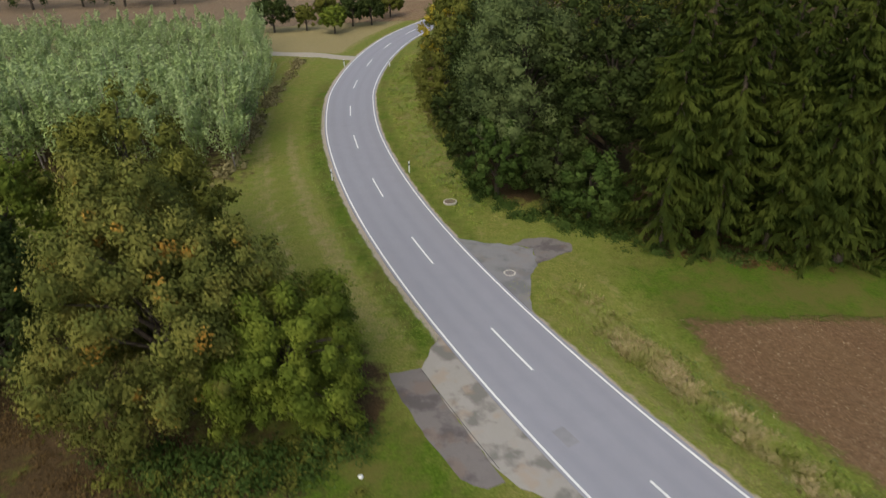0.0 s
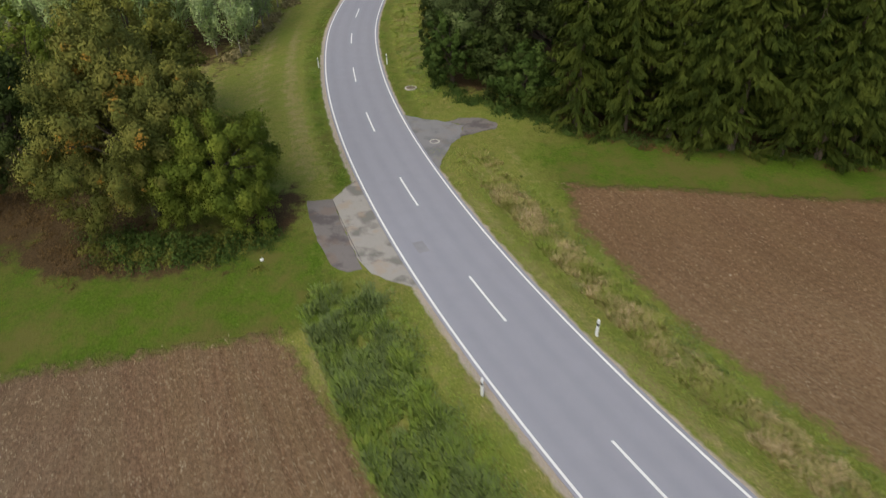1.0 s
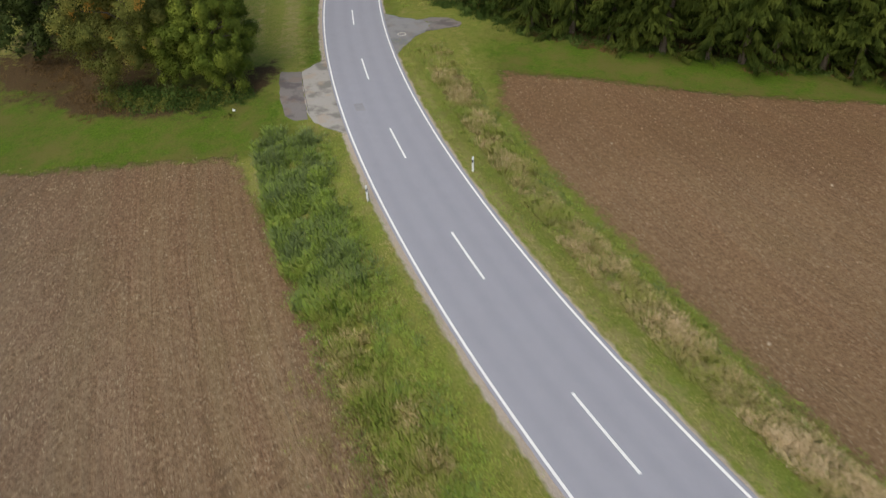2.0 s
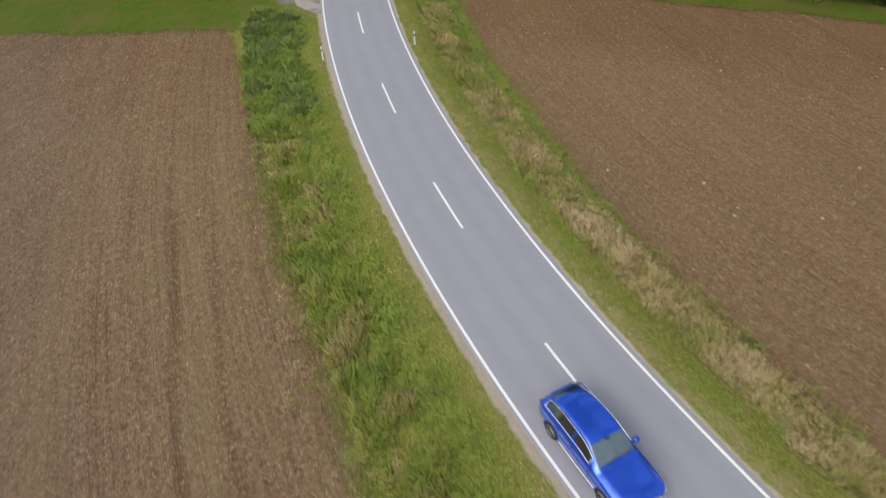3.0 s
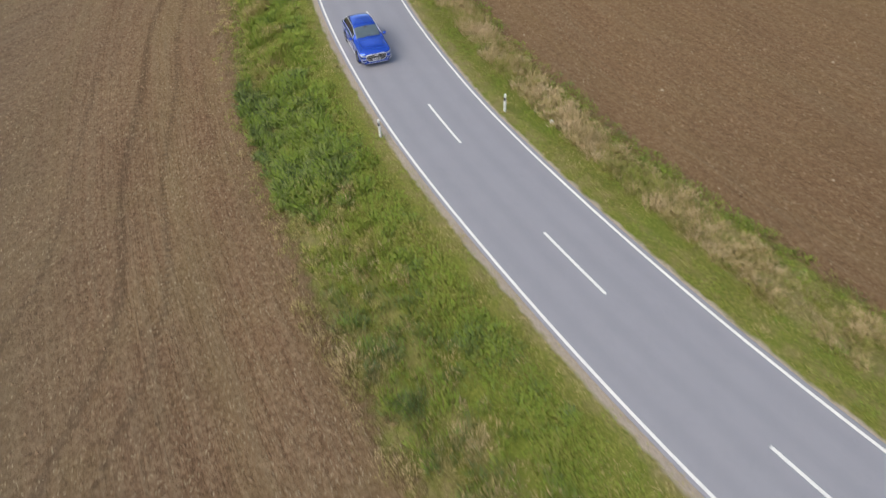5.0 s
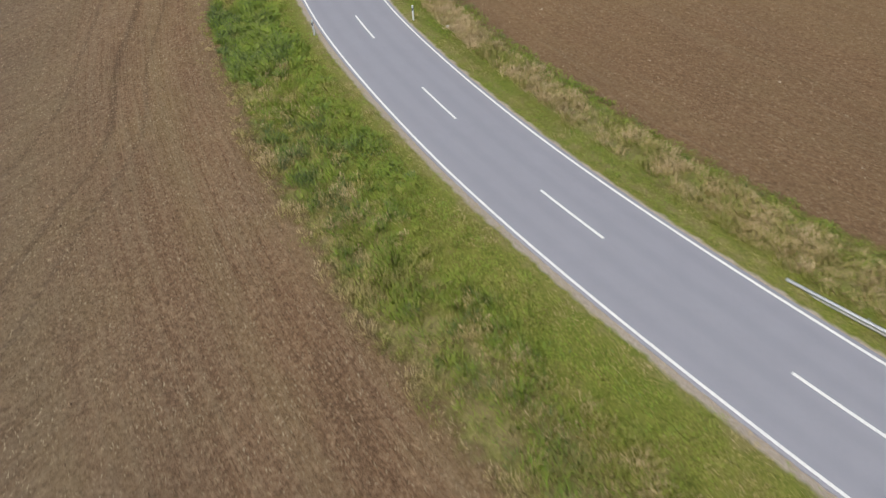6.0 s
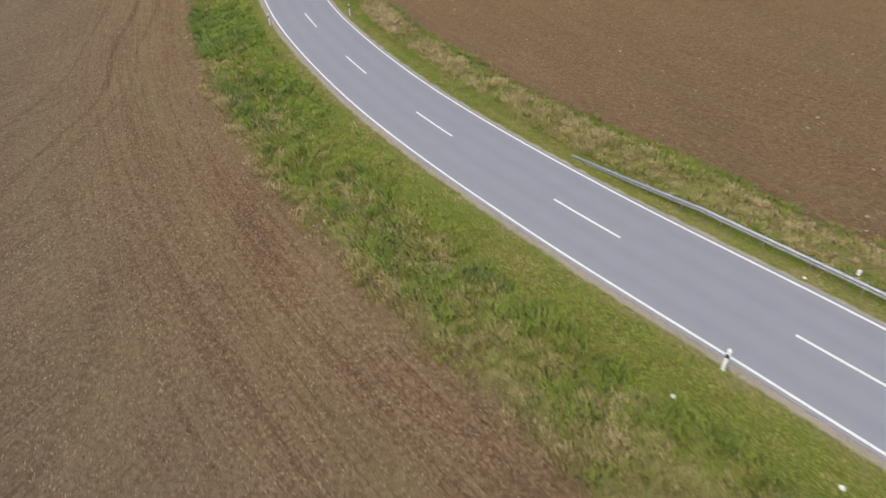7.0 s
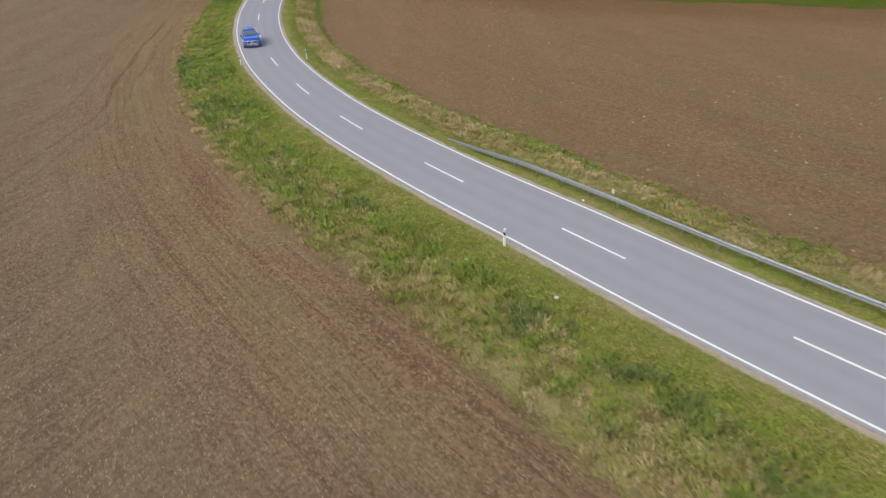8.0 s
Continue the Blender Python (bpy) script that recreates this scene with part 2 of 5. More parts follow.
    # field track of pale stone
    col = g.mix(g.range(g.math("ADD", g.attr("track"), g.math("MULTIPLY", g.math("SUBTRACT", mid, 0.5), 0.5)), 0.4, 0.6), col,
                g.ramp(fine, [(0.3, (0.28, 0.25, 0.21)), (0.7, (0.42, 0.38, 0.33))]))
    g.base(col)
    h = g.mix(inside, g.math("MULTIPLY", fine, 0.6), g.math("ADD", clod, g.math("MULTIPLY", rows, 1.2)))
    g.bump(h, 0.9, 0.12)
    return g.m


def asphalt_material(name, dark, light, stain=0.0):
    g = Graph(material(name, 0.85, 0, 0.3))
    fine, mid = g.noise(60, 3, 0.8), g.noise(0.9, 5, 0.6)
    col = g.ramp(fine, [(0.3, dark), (0.7, light)])
    mean = tuple((a + b) / 2 for a, b in zip(dark, light))
    col = g.mix(g.range(mid, 0.3, 0.7), col, g.mix(0.5, col, tuple(c * 1.12 for c in mean)))
    if stain:
        # damp and oily stains with soft ragged rims, and a rusty tint here and there
        col = g.mix(g.math("MULTIPLY", g.range(g.noise(0.6, 5, 0.6), 0.50, 0.60), stain), col, tuple(c * 0.32 for c in mean))
        col = g.mix(g.math("MULTIPLY", g.range(g.noise(0.8, 3, 0.5, stretch=((1, 1, 1), 1.1)), 0.54, 0.64), stain * 0.6), col, (mean[0] * 1.15, mean[1] * 0.85, mean[2] * 0.62))
        col = g.mix(g.math("MULTIPLY", g.range(g.noise(5, 6, 0.75), 0.42, 0.3), 0.4), col, tuple(c * 0.6 for c in mean))
    else:
        # wheel paths, polished and darker than the lane's middle
        a = g.attr("across")
        for c in (-1.95, -0.65, 0.75, 2.05):
            gap = g.math("ABSOLUTE", g.math("SUBTRACT", a, c))
            col = g.mix(g.math("MULTIPLY", g.range(gap, 0.42, 0.1), 0.22), col, tuple(c * 0.8 for c in mean))
    g.bump(fine, 0.3, 0.006)
    return g.base(col)


GROUND = ground_material()
ASPHALT = asphalt_material("road_asphalt", (0.199, 0.20, 0.232), (0.295, 0.296, 0.335))
APRON_PALE = asphalt_material("worn_asphalt", (0.235, 0.22, 0.20), (0.335, 0.315, 0.285), 0.62)
APRON_DARK = asphalt_material("patched_asphalt", (0.125, 0.112, 0.107), (0.19, 0.17, 0.163), 0.6)
APRON_GREY = asphalt_material("grey_asphalt", (0.15, 0.148, 0.15), (0.235, 0.232, 0.235), 0.35)
ROAD_PATCH = asphalt_material("patch_asphalt", (0.185, 0.182, 0.197), (0.272, 0.266, 0.282), 0.12)
TAR = plain("weathered_tar", (0.06, 0.056, 0.053), 0.8, 0, 0.5, 6)
PAINT = plain("road_paint", (0.68, 0.68, 0.67), 0.7, 0, 0.10, 14)
WHITE = plain("post_plastic", (0.66, 0.67, 0.68), 0.45, 0, 0.06, 10)
BLACK = plain("black_plastic", (0.02, 0.02, 0.022), 0.5)
STEEL = plain("galvanised_steel", (0.43, 0.45, 0.47), 0.42, 0.9, 0.15, 6)
CONCRETE = plain("old_concrete", (0.42, 0.39, 0.34), 0.9, 0, 0.25, 9)
IRON = plain("cast_iron", (0.16, 0.12, 0.10), 0.8, 0.2, 0.3, 12)
BARK = plain("bark", (0.055, 0.043, 0.032), 0.95, 0, 0.5, 7)
BARK_SPRUCE = plain("spruce_bark", (0.085, 0.066, 0.05), 0.95, 0, 0.45, 7)
BARK_PALE = plain("pale_bark", (0.22, 0.19, 0.16), 0.9, 0, 0.4, 6)
LEAF_MAPLE = leaf_material("maple_leaves", (0.050, 0.069, 0.017), (0.126, 0.138, 0.032), (0.265, 0.240, 0.060), (0.443, 0.232, 0.043), 0.06)
LEAF_LIGHT = leaf_material("hazel_leaves", (0.048, 0.074, 0.011), (0.115, 0.155, 0.023), (0.230, 0.259, 0.041))
LEAF_DARK = leaf_material("oak_leaves", (0.014, 0.024, 0.006), (0.038, 0.056, 0.014), (0.085, 0.107, 0.032))
LEAF_OLIVE = leaf_material("beech_leaves", (0.048, 0.057, 0.011), (0.115, 0.127, 0.025), (0.207, 0.196, 0.044))
LEAF_SILVER = leaf_material("poplar_leaves", (0.181, 0.253, 0.084), (0.292, 0.376, 0.149), (0.467, 0.544, 0.298), None, 0, 0.25)
LEAF_GREEN = leaf_material("elder_leaves", (0.02, 0.04, 0.008), (0.05, 0.085, 0.018), (0.10, 0.14, 0.034))
LEAF_GREY = leaf_material("grey_oak_leaves", (0.037, 0.054, 0.018), (0.092, 0.124, 0.045), (0.206, 0.244, 0.099))
LEAF_YELLOW = leaf_material("yellowed_leaves", (0.14, 0.12, 0.015), (0.30, 0.24, 0.03), (0.45, 0.36, 0.05))
NEEDLE = leaf_material("spruce_needles", (0.012, 0.022, 0.004), (0.033, 0.048, 0.0075), (0.086, 0.102, 0.018), None, 0, 0.14)
NETTLE = leaf_material("nettle_leaves", (0.156, 0.202, 0.064), (0.248, 0.293, 0.101), (0.330, 0.367, 0.138), None, 0, 0.2)
WEED_BROWN = leaf_material("withered_weeds", (0.15, 0.125, 0.055), (0.25, 0.215, 0.105), (0.35, 0.31, 0.16), None, 0, 0.2)
BRACKEN = leaf_material("bracken", (0.05, 0.03, 0.012), (0.11, 0.07, 0.028), (0.18, 0.12, 0.05))
STRAW = leaf_material("straw", (0.26, 0.19, 0.11), (0.38, 0.30, 0.19), (0.55, 0.47, 0.33), None, 0, 0.1)


# ---- mesh helpers ----
def mesh_from(name, verts, faces, mat, smooth_faces=False):
    """A mesh out of numpy arrays; faces all of one size."""
    verts, faces = np.asarray(verts, np.float32), np.asarray(faces, np.int32)
    me = bpy.data.meshes.new(name)
    me.vertices.add(len(verts))
    me.vertices.foreach_set("co", verts.ravel())
    k = faces.shape[1]
    me.loops.add(faces.size)
    me.loops.foreach_set("vertex_index", faces.ravel())
    me.polygons.add(len(faces))
    me.polygons.foreach_set("loop_start", np.arange(0, faces.size, k, dtype=np.int32))
    me.polygons.foreach_set("loop_total", np.full(len(faces), k, np.int32))
    me.polygons.foreach_set("use_smooth", np.full(len(faces), smooth_faces, bool))
    me.update(calc_edges=True)
    me.validate()
    if mat:
        me.materials.append(mat)
    return me


def piece(name, me, parent=None, label="", m=None):
    ob = new(name, me)
    if parent:
        ob.parent = parent
    if m is not None:
        ob.matrix_basis = m
    if label:
        ob["label"] = label
    return ob


def part(name, bm, mat, parent=None, label="", smooth_faces=False, m=None):
    me = bpy.data.meshes.new(name)
    for f in bm.faces:
        f.smooth = smooth_faces
    bm.to_mesh(me)
    bm.free()
    me.materials.append(mat)
    return piece(name, me, parent, label, m)


def thing(name, m, label, category, group="", kind=""):
    ob = new(name)
    ob.matrix_basis = m
    return tagged(ob, label, category, group, kind)


def box(bm, size, m, bevel=0.0):
    r = bmesh.ops.create_cube(bm, size=1, matrix=m @ Matrix.Diagonal((*size, 1)))
    if bevel:
        edges = list({e for v in r["verts"] for e in v.link_edges})
        bmesh.ops.bevel(bm, geom=edges, offset=bevel, segments=2, affect="EDGES", profile=0.5)


def tube(points, radii, sides=7):
    """Vertices and quads of a tapered bent tube."""
    P = [Vector(p) for p in points]
    vs, fs = [], []
    for i, p in enumerate(P):
        d = (P[min(i + 1, len(P) - 1)] - P[max(i - 1, 0)]).normalized()
        u = d.orthogonal().normalized()
        if i and u.dot(last) < 0.2:
            u = (last - d * last.dot(d)).normalized()
        elif i:
            u = (last - d * last.dot(d)).normalized()
        last, w = u, d.cross(u)
        for k in range(sides):
            a = 2 * math.pi * k / sides
            vs.append(p + (u * math.cos(a) + w * math.sin(a)) * radii[i])
    for i in range(len(P) - 1):
        for k in range(sides):
            a, b = i * sides + k, i * sides + (k + 1) % sides
            fs.append((a, b, b + sides, a + sides))
    return [tuple(v) for v in vs], fs


def tubes_mesh(name, runs, mat, sides=7):
    vs, fs = [], []
    for points, radii in runs:
        v, f = tube(points, radii, sides)
        fs += [tuple(i + len(vs) for i in q) for q in f]
        vs += v
    return mesh_from(name, vs, fs, mat, True)


def soft_normals(me, normals, per):
    """Shading normals that follow the clump and not the single leaf."""
    n = np.repeat(normals / (np.linalg.norm(normals, axis=1)[:, None] + 1e-9), per, axis=0)
    me.polygons.foreach_set("use_smooth", np.ones(len(me.polygons), bool))
    me.normals_split_custom_set_from_vertices(n.astype(np.float32))


def leaves_mesh(name, centre, normal, length, width, mat, rng, lean=0.45, soft=None):
    """Small folded leaves: one quad each, bent along the midrib."""
    n = len(centre)
    nrm = normal / (np.linalg.norm(normal, axis=1)[:, None] + 1e-9) + rng.normal(0, lean, (n, 3))
    nrm /= np.linalg.norm(nrm, axis=1)[:, None] + 1e-9
    r = rng.normal(0, 1, (n, 3))
    u = np.cross(nrm, r)
    u /= np.linalg.norm(u, axis=1)[:, None] + 1e-9
    w = np.cross(nrm, u)
    L, W = np.broadcast_to(length, n)[:, None] * .5, np.broadcast_to(width, n)[:, None] * .5
    v = np.empty((n, 4, 3))
    v[:, 0], v[:, 2] = centre - u * L, centre + u * L
    v[:, 3], v[:, 1] = centre + w * W + nrm * W * .35, centre - w * W + nrm * W * .35
    me = mesh_from(name, v.reshape(-1, 3), np.arange(n * 4).reshape(n, 4), mat)
    if soft is not None:
        soft_normals(me, soft / (np.linalg.norm(soft, axis=1)[:, None] + 1e-9) * 0.75 + nrm * 0.45, 4)
    return me

# ---- ground ----
def axis(stretches, reach):
    """Grid lines: (from, to, step) stretches, then ever wider out to reach."""
    mid = []
    for lo, hi, step in stretches:
        mid += list(np.arange(lo, hi - step / 2, step))
    step = stretches[-1][2]
    out, w, e = [], step, mid[-1]
    while e < reach:
        w *= 1.35
        e += w
        out.append(e)
    back, w, e = [], stretches[0][2], mid[0]
    while e > -reach:
        w *= 1.35
        e -= w
        back.append(e)
    return np.array(back[::-1] + mid + out)


def line_near(x, y, points, width):
    """1 on a plan line, 0 away from it."""
    best = np.full(len(x), 1e9)
    P = spline(points, 8)
    for a, b in zip(P[:-1], P[1:]):
        v = b - a
        k = np.clip(((x - a[0]) * v[0] + (y - a[1]) * v[1]) / (v @ v), 0, 1)
        best = np.minimum(best, np.hypot(x - a[0] - k * v[0], y - a[1] - k * v[1]))
    return np.clip(1.5 - best / width, 0, 1)


def spot(x, y, cx, cy, rx, ry):
    return np.clip(1.6 - np.hypot((x - cx) / rx, (y - cy) / ry), 0, 1)


def build_ground():
    xs, ys = axis([(-44, 6, 0.7), (6, 50, 0.28), (50, 62, 0.42), (62, 108, 0.65)], 2500), axis([(-72, -62, 0.7), (-62, -8, 0.28), (-8, 124, 0.7)], 2500)
    X, Y = [a.ravel() for a in np.meshgrid(xs, ys)]
    s, d = offsets(X, Y)
    Z = ground_z(X, Y, (s, d))
    nx, ny = len(xs), len(ys)
    i = np.arange(nx - 1)[None, :] + nx * np.arange(ny - 1)[:, None]
    i = i.ravel()
    me = mesh_from("ground", np.stack([X, Y, Z], 1), np.stack([i, i + 1, i + nx + 1, i + nx], 1), GROUND, True)
    fe, fw = field_east(X, Y, s, d), field_west(X, Y, s, d)
    far = np.minimum(Y - 128 - 0.1 * X, -d - 4)
    dry = 0.25 + 0.36 * smooth(4.4, 5.6, d) * smooth(8.6, 7.2, d) * smooth(108, 116, s)
    dry = np.maximum(dry, 0.5 * smooth(2.9, 3.1, d) * smooth(5.0, 3.6, d) * smooth(112, 118, s))
    dry = np.maximum(dry, (0.45 + 0.2 * smooth(175, 200, s)) * smooth(4.8, 7.5, -d) * smooth(112, 126, s))
    dry = np.maximum(dry, 0.5 * smooth(2.9, 3.1, -d) * smooth(4.4, 3.5, -d) * smooth(122, 126, s))
    dry = np.maximum(dry, 0.6 * np.clip(1.6 - np.abs(d + np.interp(s, [80, 100], [6.3, 5.7])) / 0.8, 0, 1) * smooth(60, 80, s) * smooth(115, 108, s))
    dry = np.maximum(dry, 0.6 * np.clip(1.5 - np.abs(d + 8.6) / 0.35, 0, 1) * smooth(66, 80, s) * smooth(112, 104, s))
    dry = dry + (0.14 - dry) * smooth(2.9, 3.3, -d) * smooth(5.0, 4.3, -d) * smooth(50, 60, s) * smooth(118, 110, s)
    dry = dry + (0.16 - dry) * smooth(2.9, 3.3, d) * smooth(4.6, 3.9, d) * smooth(30, 50, s) * smooth(112, 104, s)
    dry = np.maximum(dry, 0.38 * smooth(7.0, 9, -d) * smooth(118, 105, s))
    dry = np.maximum(dry, 0.46 * smooth(4, 5.5, d) * smooth(100, 90, s))
    dry = np.maximum(dry, 0.95 * smooth(99, 101, Y) * smooth(-4, -7, d))
    dry = dry + (0.07 - dry) * smooth(104, 116, s) * smooth(10, 16, Y) * smooth(7.5, 12.5, d)
    dry = dry + (0.10 - dry) * smooth(101, 108, s) * smooth(4.8, 8.0, -d) * smooth(24, 20, Y) * smooth(11.5, 13.5, Y - 0.33 * (X + 1.6))
    lit = 0.75 * spot(X, Y, -19, 20.6, 10, 3.6) + 0.5 * spot(X, Y, -14, 17.8, 4, 1.6) + 0.5 * spot(X, Y, -10.5, 17.6, 5.5, 1.3) + 0.6 * spot(X, Y, -24, 28, 9, 6) + 0.8 * spot(X, Y, -5, 23.5, 1.6, 3) + 0.9 * smooth(35.2, 37, Y) * smooth(12, 15, X)
    lit = lit + 0.8 * smooth(-0.5, -2.5, X - np.interp(Y, [53, 69, 82, 105], [-19.6, -21.0, -23.2, -29.5])) * smooth(48, 51, Y) * smooth(100, 97, Y) + smooth(7.5, 9, d) * smooth(100, 96, s)
    lit = np.maximum(lit, 0.62 * smooth(8.0, 12.5, -d) * smooth(44, 52, Y) * smooth(100, 94, Y) * smooth(0, 3, X + 23.5))
    wheel = np.zeros(len(X))
    for pts, wide in (([(8.5, -7.0), (15.5, -16.5), (21.0, -22.6), (26.8, -29.4), (33.6, -35.8), (37.2, -42.3), (40.3, -48.2), (45, -58)], 0.24),
                      ([(10.2, -6.0), (17.0, -15.3), (22.6, -21.4), (28.4, -28.2), (35.2, -34.8), (38.9, -41.4), (42, -47.3), (46.6, -57)], 0.15),
                      ([(17, -22.5), (23, -29.2), (26.4, -32.6), (29.1, -36.0), (31.4, -40.5), (33.5, -46), (37, -56)], 0.17),
                      ([(51.8, -49.7), (55.7, -53.8), (58.1, -57.5), (61, -62)], 0.16)):
        wheel = np.maximum(wheel, line_near(X, Y, pts, wide))
    track = line_near(X, Y, [(-60, 108), (-27, 101.4), (-19, 98.8), (-13, 97)], 1.3)
    for key, v in (("across", np.clip(d, -400, 400)), ("run", s), ("soil", np.maximum(np.maximum(fe, fw), far)), ("dry", dry), ("litter", np.clip(lit, 0, 1.2)), ("wheel", wheel), ("track", track), ("dark_headland", np.where(d > 0, smooth(12, 24, Y), smooth(-8, 10, Y)) * smooth(60, 40, Y))):
        a = me.attributes.new(key, "FLOAT", "POINT")
        a.data.foreach_set("value", np.asarray(v, np.float32))
    return tagged(new("ground", me), "grass verges, meadow and tilled brown fields beside a road", "ground", kind="structure")


build_ground()


# ---- road ----
def ribbon(name, s0, s1, ds, profile, mat, parent=None, label="", attr=True):
    """A strip along the road with a cross profile of (d, z) points."""
    s = np.linspace(s0, s1, max(2, int(round((s1 - s0) / ds)) + 1))
    vs = []
    for d, z in profile:
        x, y = along(s, np.full(len(s), d))
        vs.append(np.stack([x, y, z + road_z(s) + bank(s, np.full(len(s), d))], 1))
    V = np.stack(vs, 1).reshape(-1, 3)
    k, n = len(profile), len(s)
    faces = [(i * k + j, i * k + j + 1, (i + 1) * k + j + 1, (i + 1) * k + j) for i in range(n - 1) for j in range(k - 1)]
    me = mesh_from(name, V, faces, mat)
    if attr:
        a = me.attributes.new("across", "FLOAT", "POINT")
        a.data.foreach_set("value", np.tile(np.array([p[0] for p in profile], np.float32), n))
    return piece(name, me, parent, label)


END = float(ARC[-1])
road = ribbon("road", 0, END, 1.0, [(-2.86, -0.3), (-2.86, -0.012), (-2.8, 0.0), (-1.5, 0.012), (0, 0.02), (1.5, 0.012), (2.85, 0.0), (2.92, -0.012), (2.92, -0.3)], ASPHALT)
tagged(road, "grey asphalt country road with white edge lines and dashes", "road", kind="structure")
for side in (-2.68, 2.68):
    ribbon("edge_line", 0, END, 1.0, [(side - 0.06, 0.0), (side - 0.056, 0.009), (side + 0.056, 0.009), (side + 0.06, 0.0)], PAINT, road, "white painted edge line", False)
starts = list(offsets([k[0] for k in KNOTS[6:21]], [k[1] for k in KNOTS[6:21]])[0])
starts = [v + float(np.interp(v, [120, 175, 200, 230], [0.0, 0.05, 0.42, 0.5])) for v in starts]
starts = [starts[0] - 11.7 * k for k in range(1, 5)] + starts + [starts[-1] + 12 * k for k in range(1, 5)]
for s0 in starts:
    ribbon("centre_dash", s0, s0 + 4.0, 0.5, [(-0.065, 0.012), (-0.06, 0.027), (0.06, 0.027), (0.065, 0.012)], PAINT, road, "white painted dash", False)


def slab(name, sd, mat, label, category, top=-0.012, deep=0.2, m_=None):
    """A flat paved area over a plan outline in road offsets."""
    s, d = zip(*sd)
    x, y = along(np.array(s, float), np.array(d, float))
    bm = bmesh.new()
    f = bm.faces.new([bm.verts.new((a, b, top + c)) for a, b, c in zip(x, y, road_z(np.array(s, float)) + bank(np.array(s, float), np.array(d, float)))])
    f.normal_update()
    if f.normal.z < 0:
        f.normal_flip()
    r = bmesh.ops.extrude_face_region(bm, geom=[f])
    bmesh.ops.translate(bm, verts=[v for v in r["geom"] if isinstance(v, bmesh.types.BMVert)], vec=(0, 0, -deep))
    bmesh.ops.recalc_face_normals(bm, faces=bm.faces)
    ob = part(name, bm, mat)
    return tagged(ob, label, category, kind="structure")


def ragged(sd, step=0.35, amount=0.10, seed=1):
    """The outline with an uneven, broken edge."""
    r, out = random.Random(seed), []
    for (a, b), (c, e) in zip(sd, sd[1:] + sd[:1]):
        n = max(1, int(math.hypot(c - a, e - b) / step))
        for k in range(n):
            u = k / n
            keep = abs(b + (e - b) * u) < 3.1
            out.append((a + (c - a) * u + (0 if keep else r.uniform(-amount, amount)), b + (e - b) * u + (0 if keep else r.uniform(-amount, amount))))
    return out


layby = slab("layby_pale", ragged([(110.9, -2.88), (112.2, -4.2), (112.9, -4.92), (119.9, -5.06), (121.2, -4.8), (122.4, -3.9), (123.5, -2.88)], 0.5, 0.05, seed=2), APRON_PALE, "pale worn asphalt strip of a layby beside the road", "layby", -0.010)
ribbon("tar_joint", 113.0, 120.0, 0.5, [(-4.96, -0.02), (-4.95, -0.004), (-4.925, -0.004), (-4.915, -0.02)], TAR, layby, "dark tarred joint between two asphalt strips", False)
slab("layby_dark", ragged([(112.9, -4.94), (112.5, -6.55), (114, -6.7), (117, -6.75), (119.6, -6.65), (120.6, -5.9), (120.6, -5.1), (119.9, -5.08)], 0.5, 0.05, seed=3), APRON_DARK, "dark patched asphalt part of a layby with wet stains", "layby", -0.016)
slab("farm_entry", ragged([(101.2, 2.94), (102.6, 4.4), (103.7, 5.8), (104.9, 7.0), (107.0, 6.0), (107.9, 5.1), (109.0, 4.4), (110.2, 3.6), (111.4, 2.94)], seed=4), APRON_GREY, "grey asphalt field entry branching from the road", "field entry", -0.012)
slab("farm_entry_end", ragged([(103.7, 5.86), (103.4, 7.4), (103.9, 8.6), (105.4, 9.7), (106.3, 9.4), (106.6, 7.6), (106.95, 6.06), (104.9, 7.06)], seed=5), APRON_DARK, "dark asphalt tongue at the end of a field entry", "field entry", -0.018)
slab("road_patch", [(119.5, -1.75), (119.5, -1.1), (120.6, -1.05), (120.6, -1.7)], ROAD_PATCH, "small rectangular repair patch in the road asphalt", "road patch", 0.0195, 0.05)


# ---- trees ----
def shell(rng, n):
    v = rng.normal(0, 1, (n, 3))
    return v / np.linalg.norm(v, axis=1)[:, None]


def lumps_mesh(name, centres, radii, mat, rng):
    """The closed inner foliage of leaf clumps: uneven lumps, one for each clump."""
    bm = bmesh.new()
    bmesh.ops.create_icosphere(bm, subdivisions=1, radius=1.0)
    unit = np.array([v.co[:] for v in bm.verts])
    tri = np.array([[v.index for v in f.verts] for f in bm.faces])
    bm.free()
    vs, fs = [], []
    for k, (c, r) in enumerate(zip(centres, radii)):
        vs.append(c + unit * (r * rng.uniform(0.6, 1.2, len(unit)))[:, None] * np.array([1, 1, 0.72]))
        fs.append(tri + k * len(unit))
    vs = np.concatenate(vs)
    vs[:, 2] = np.maximum(vs[:, 2], 0.0)
    return mesh_from(name, vs, np.concatenate(fs), mat, True)


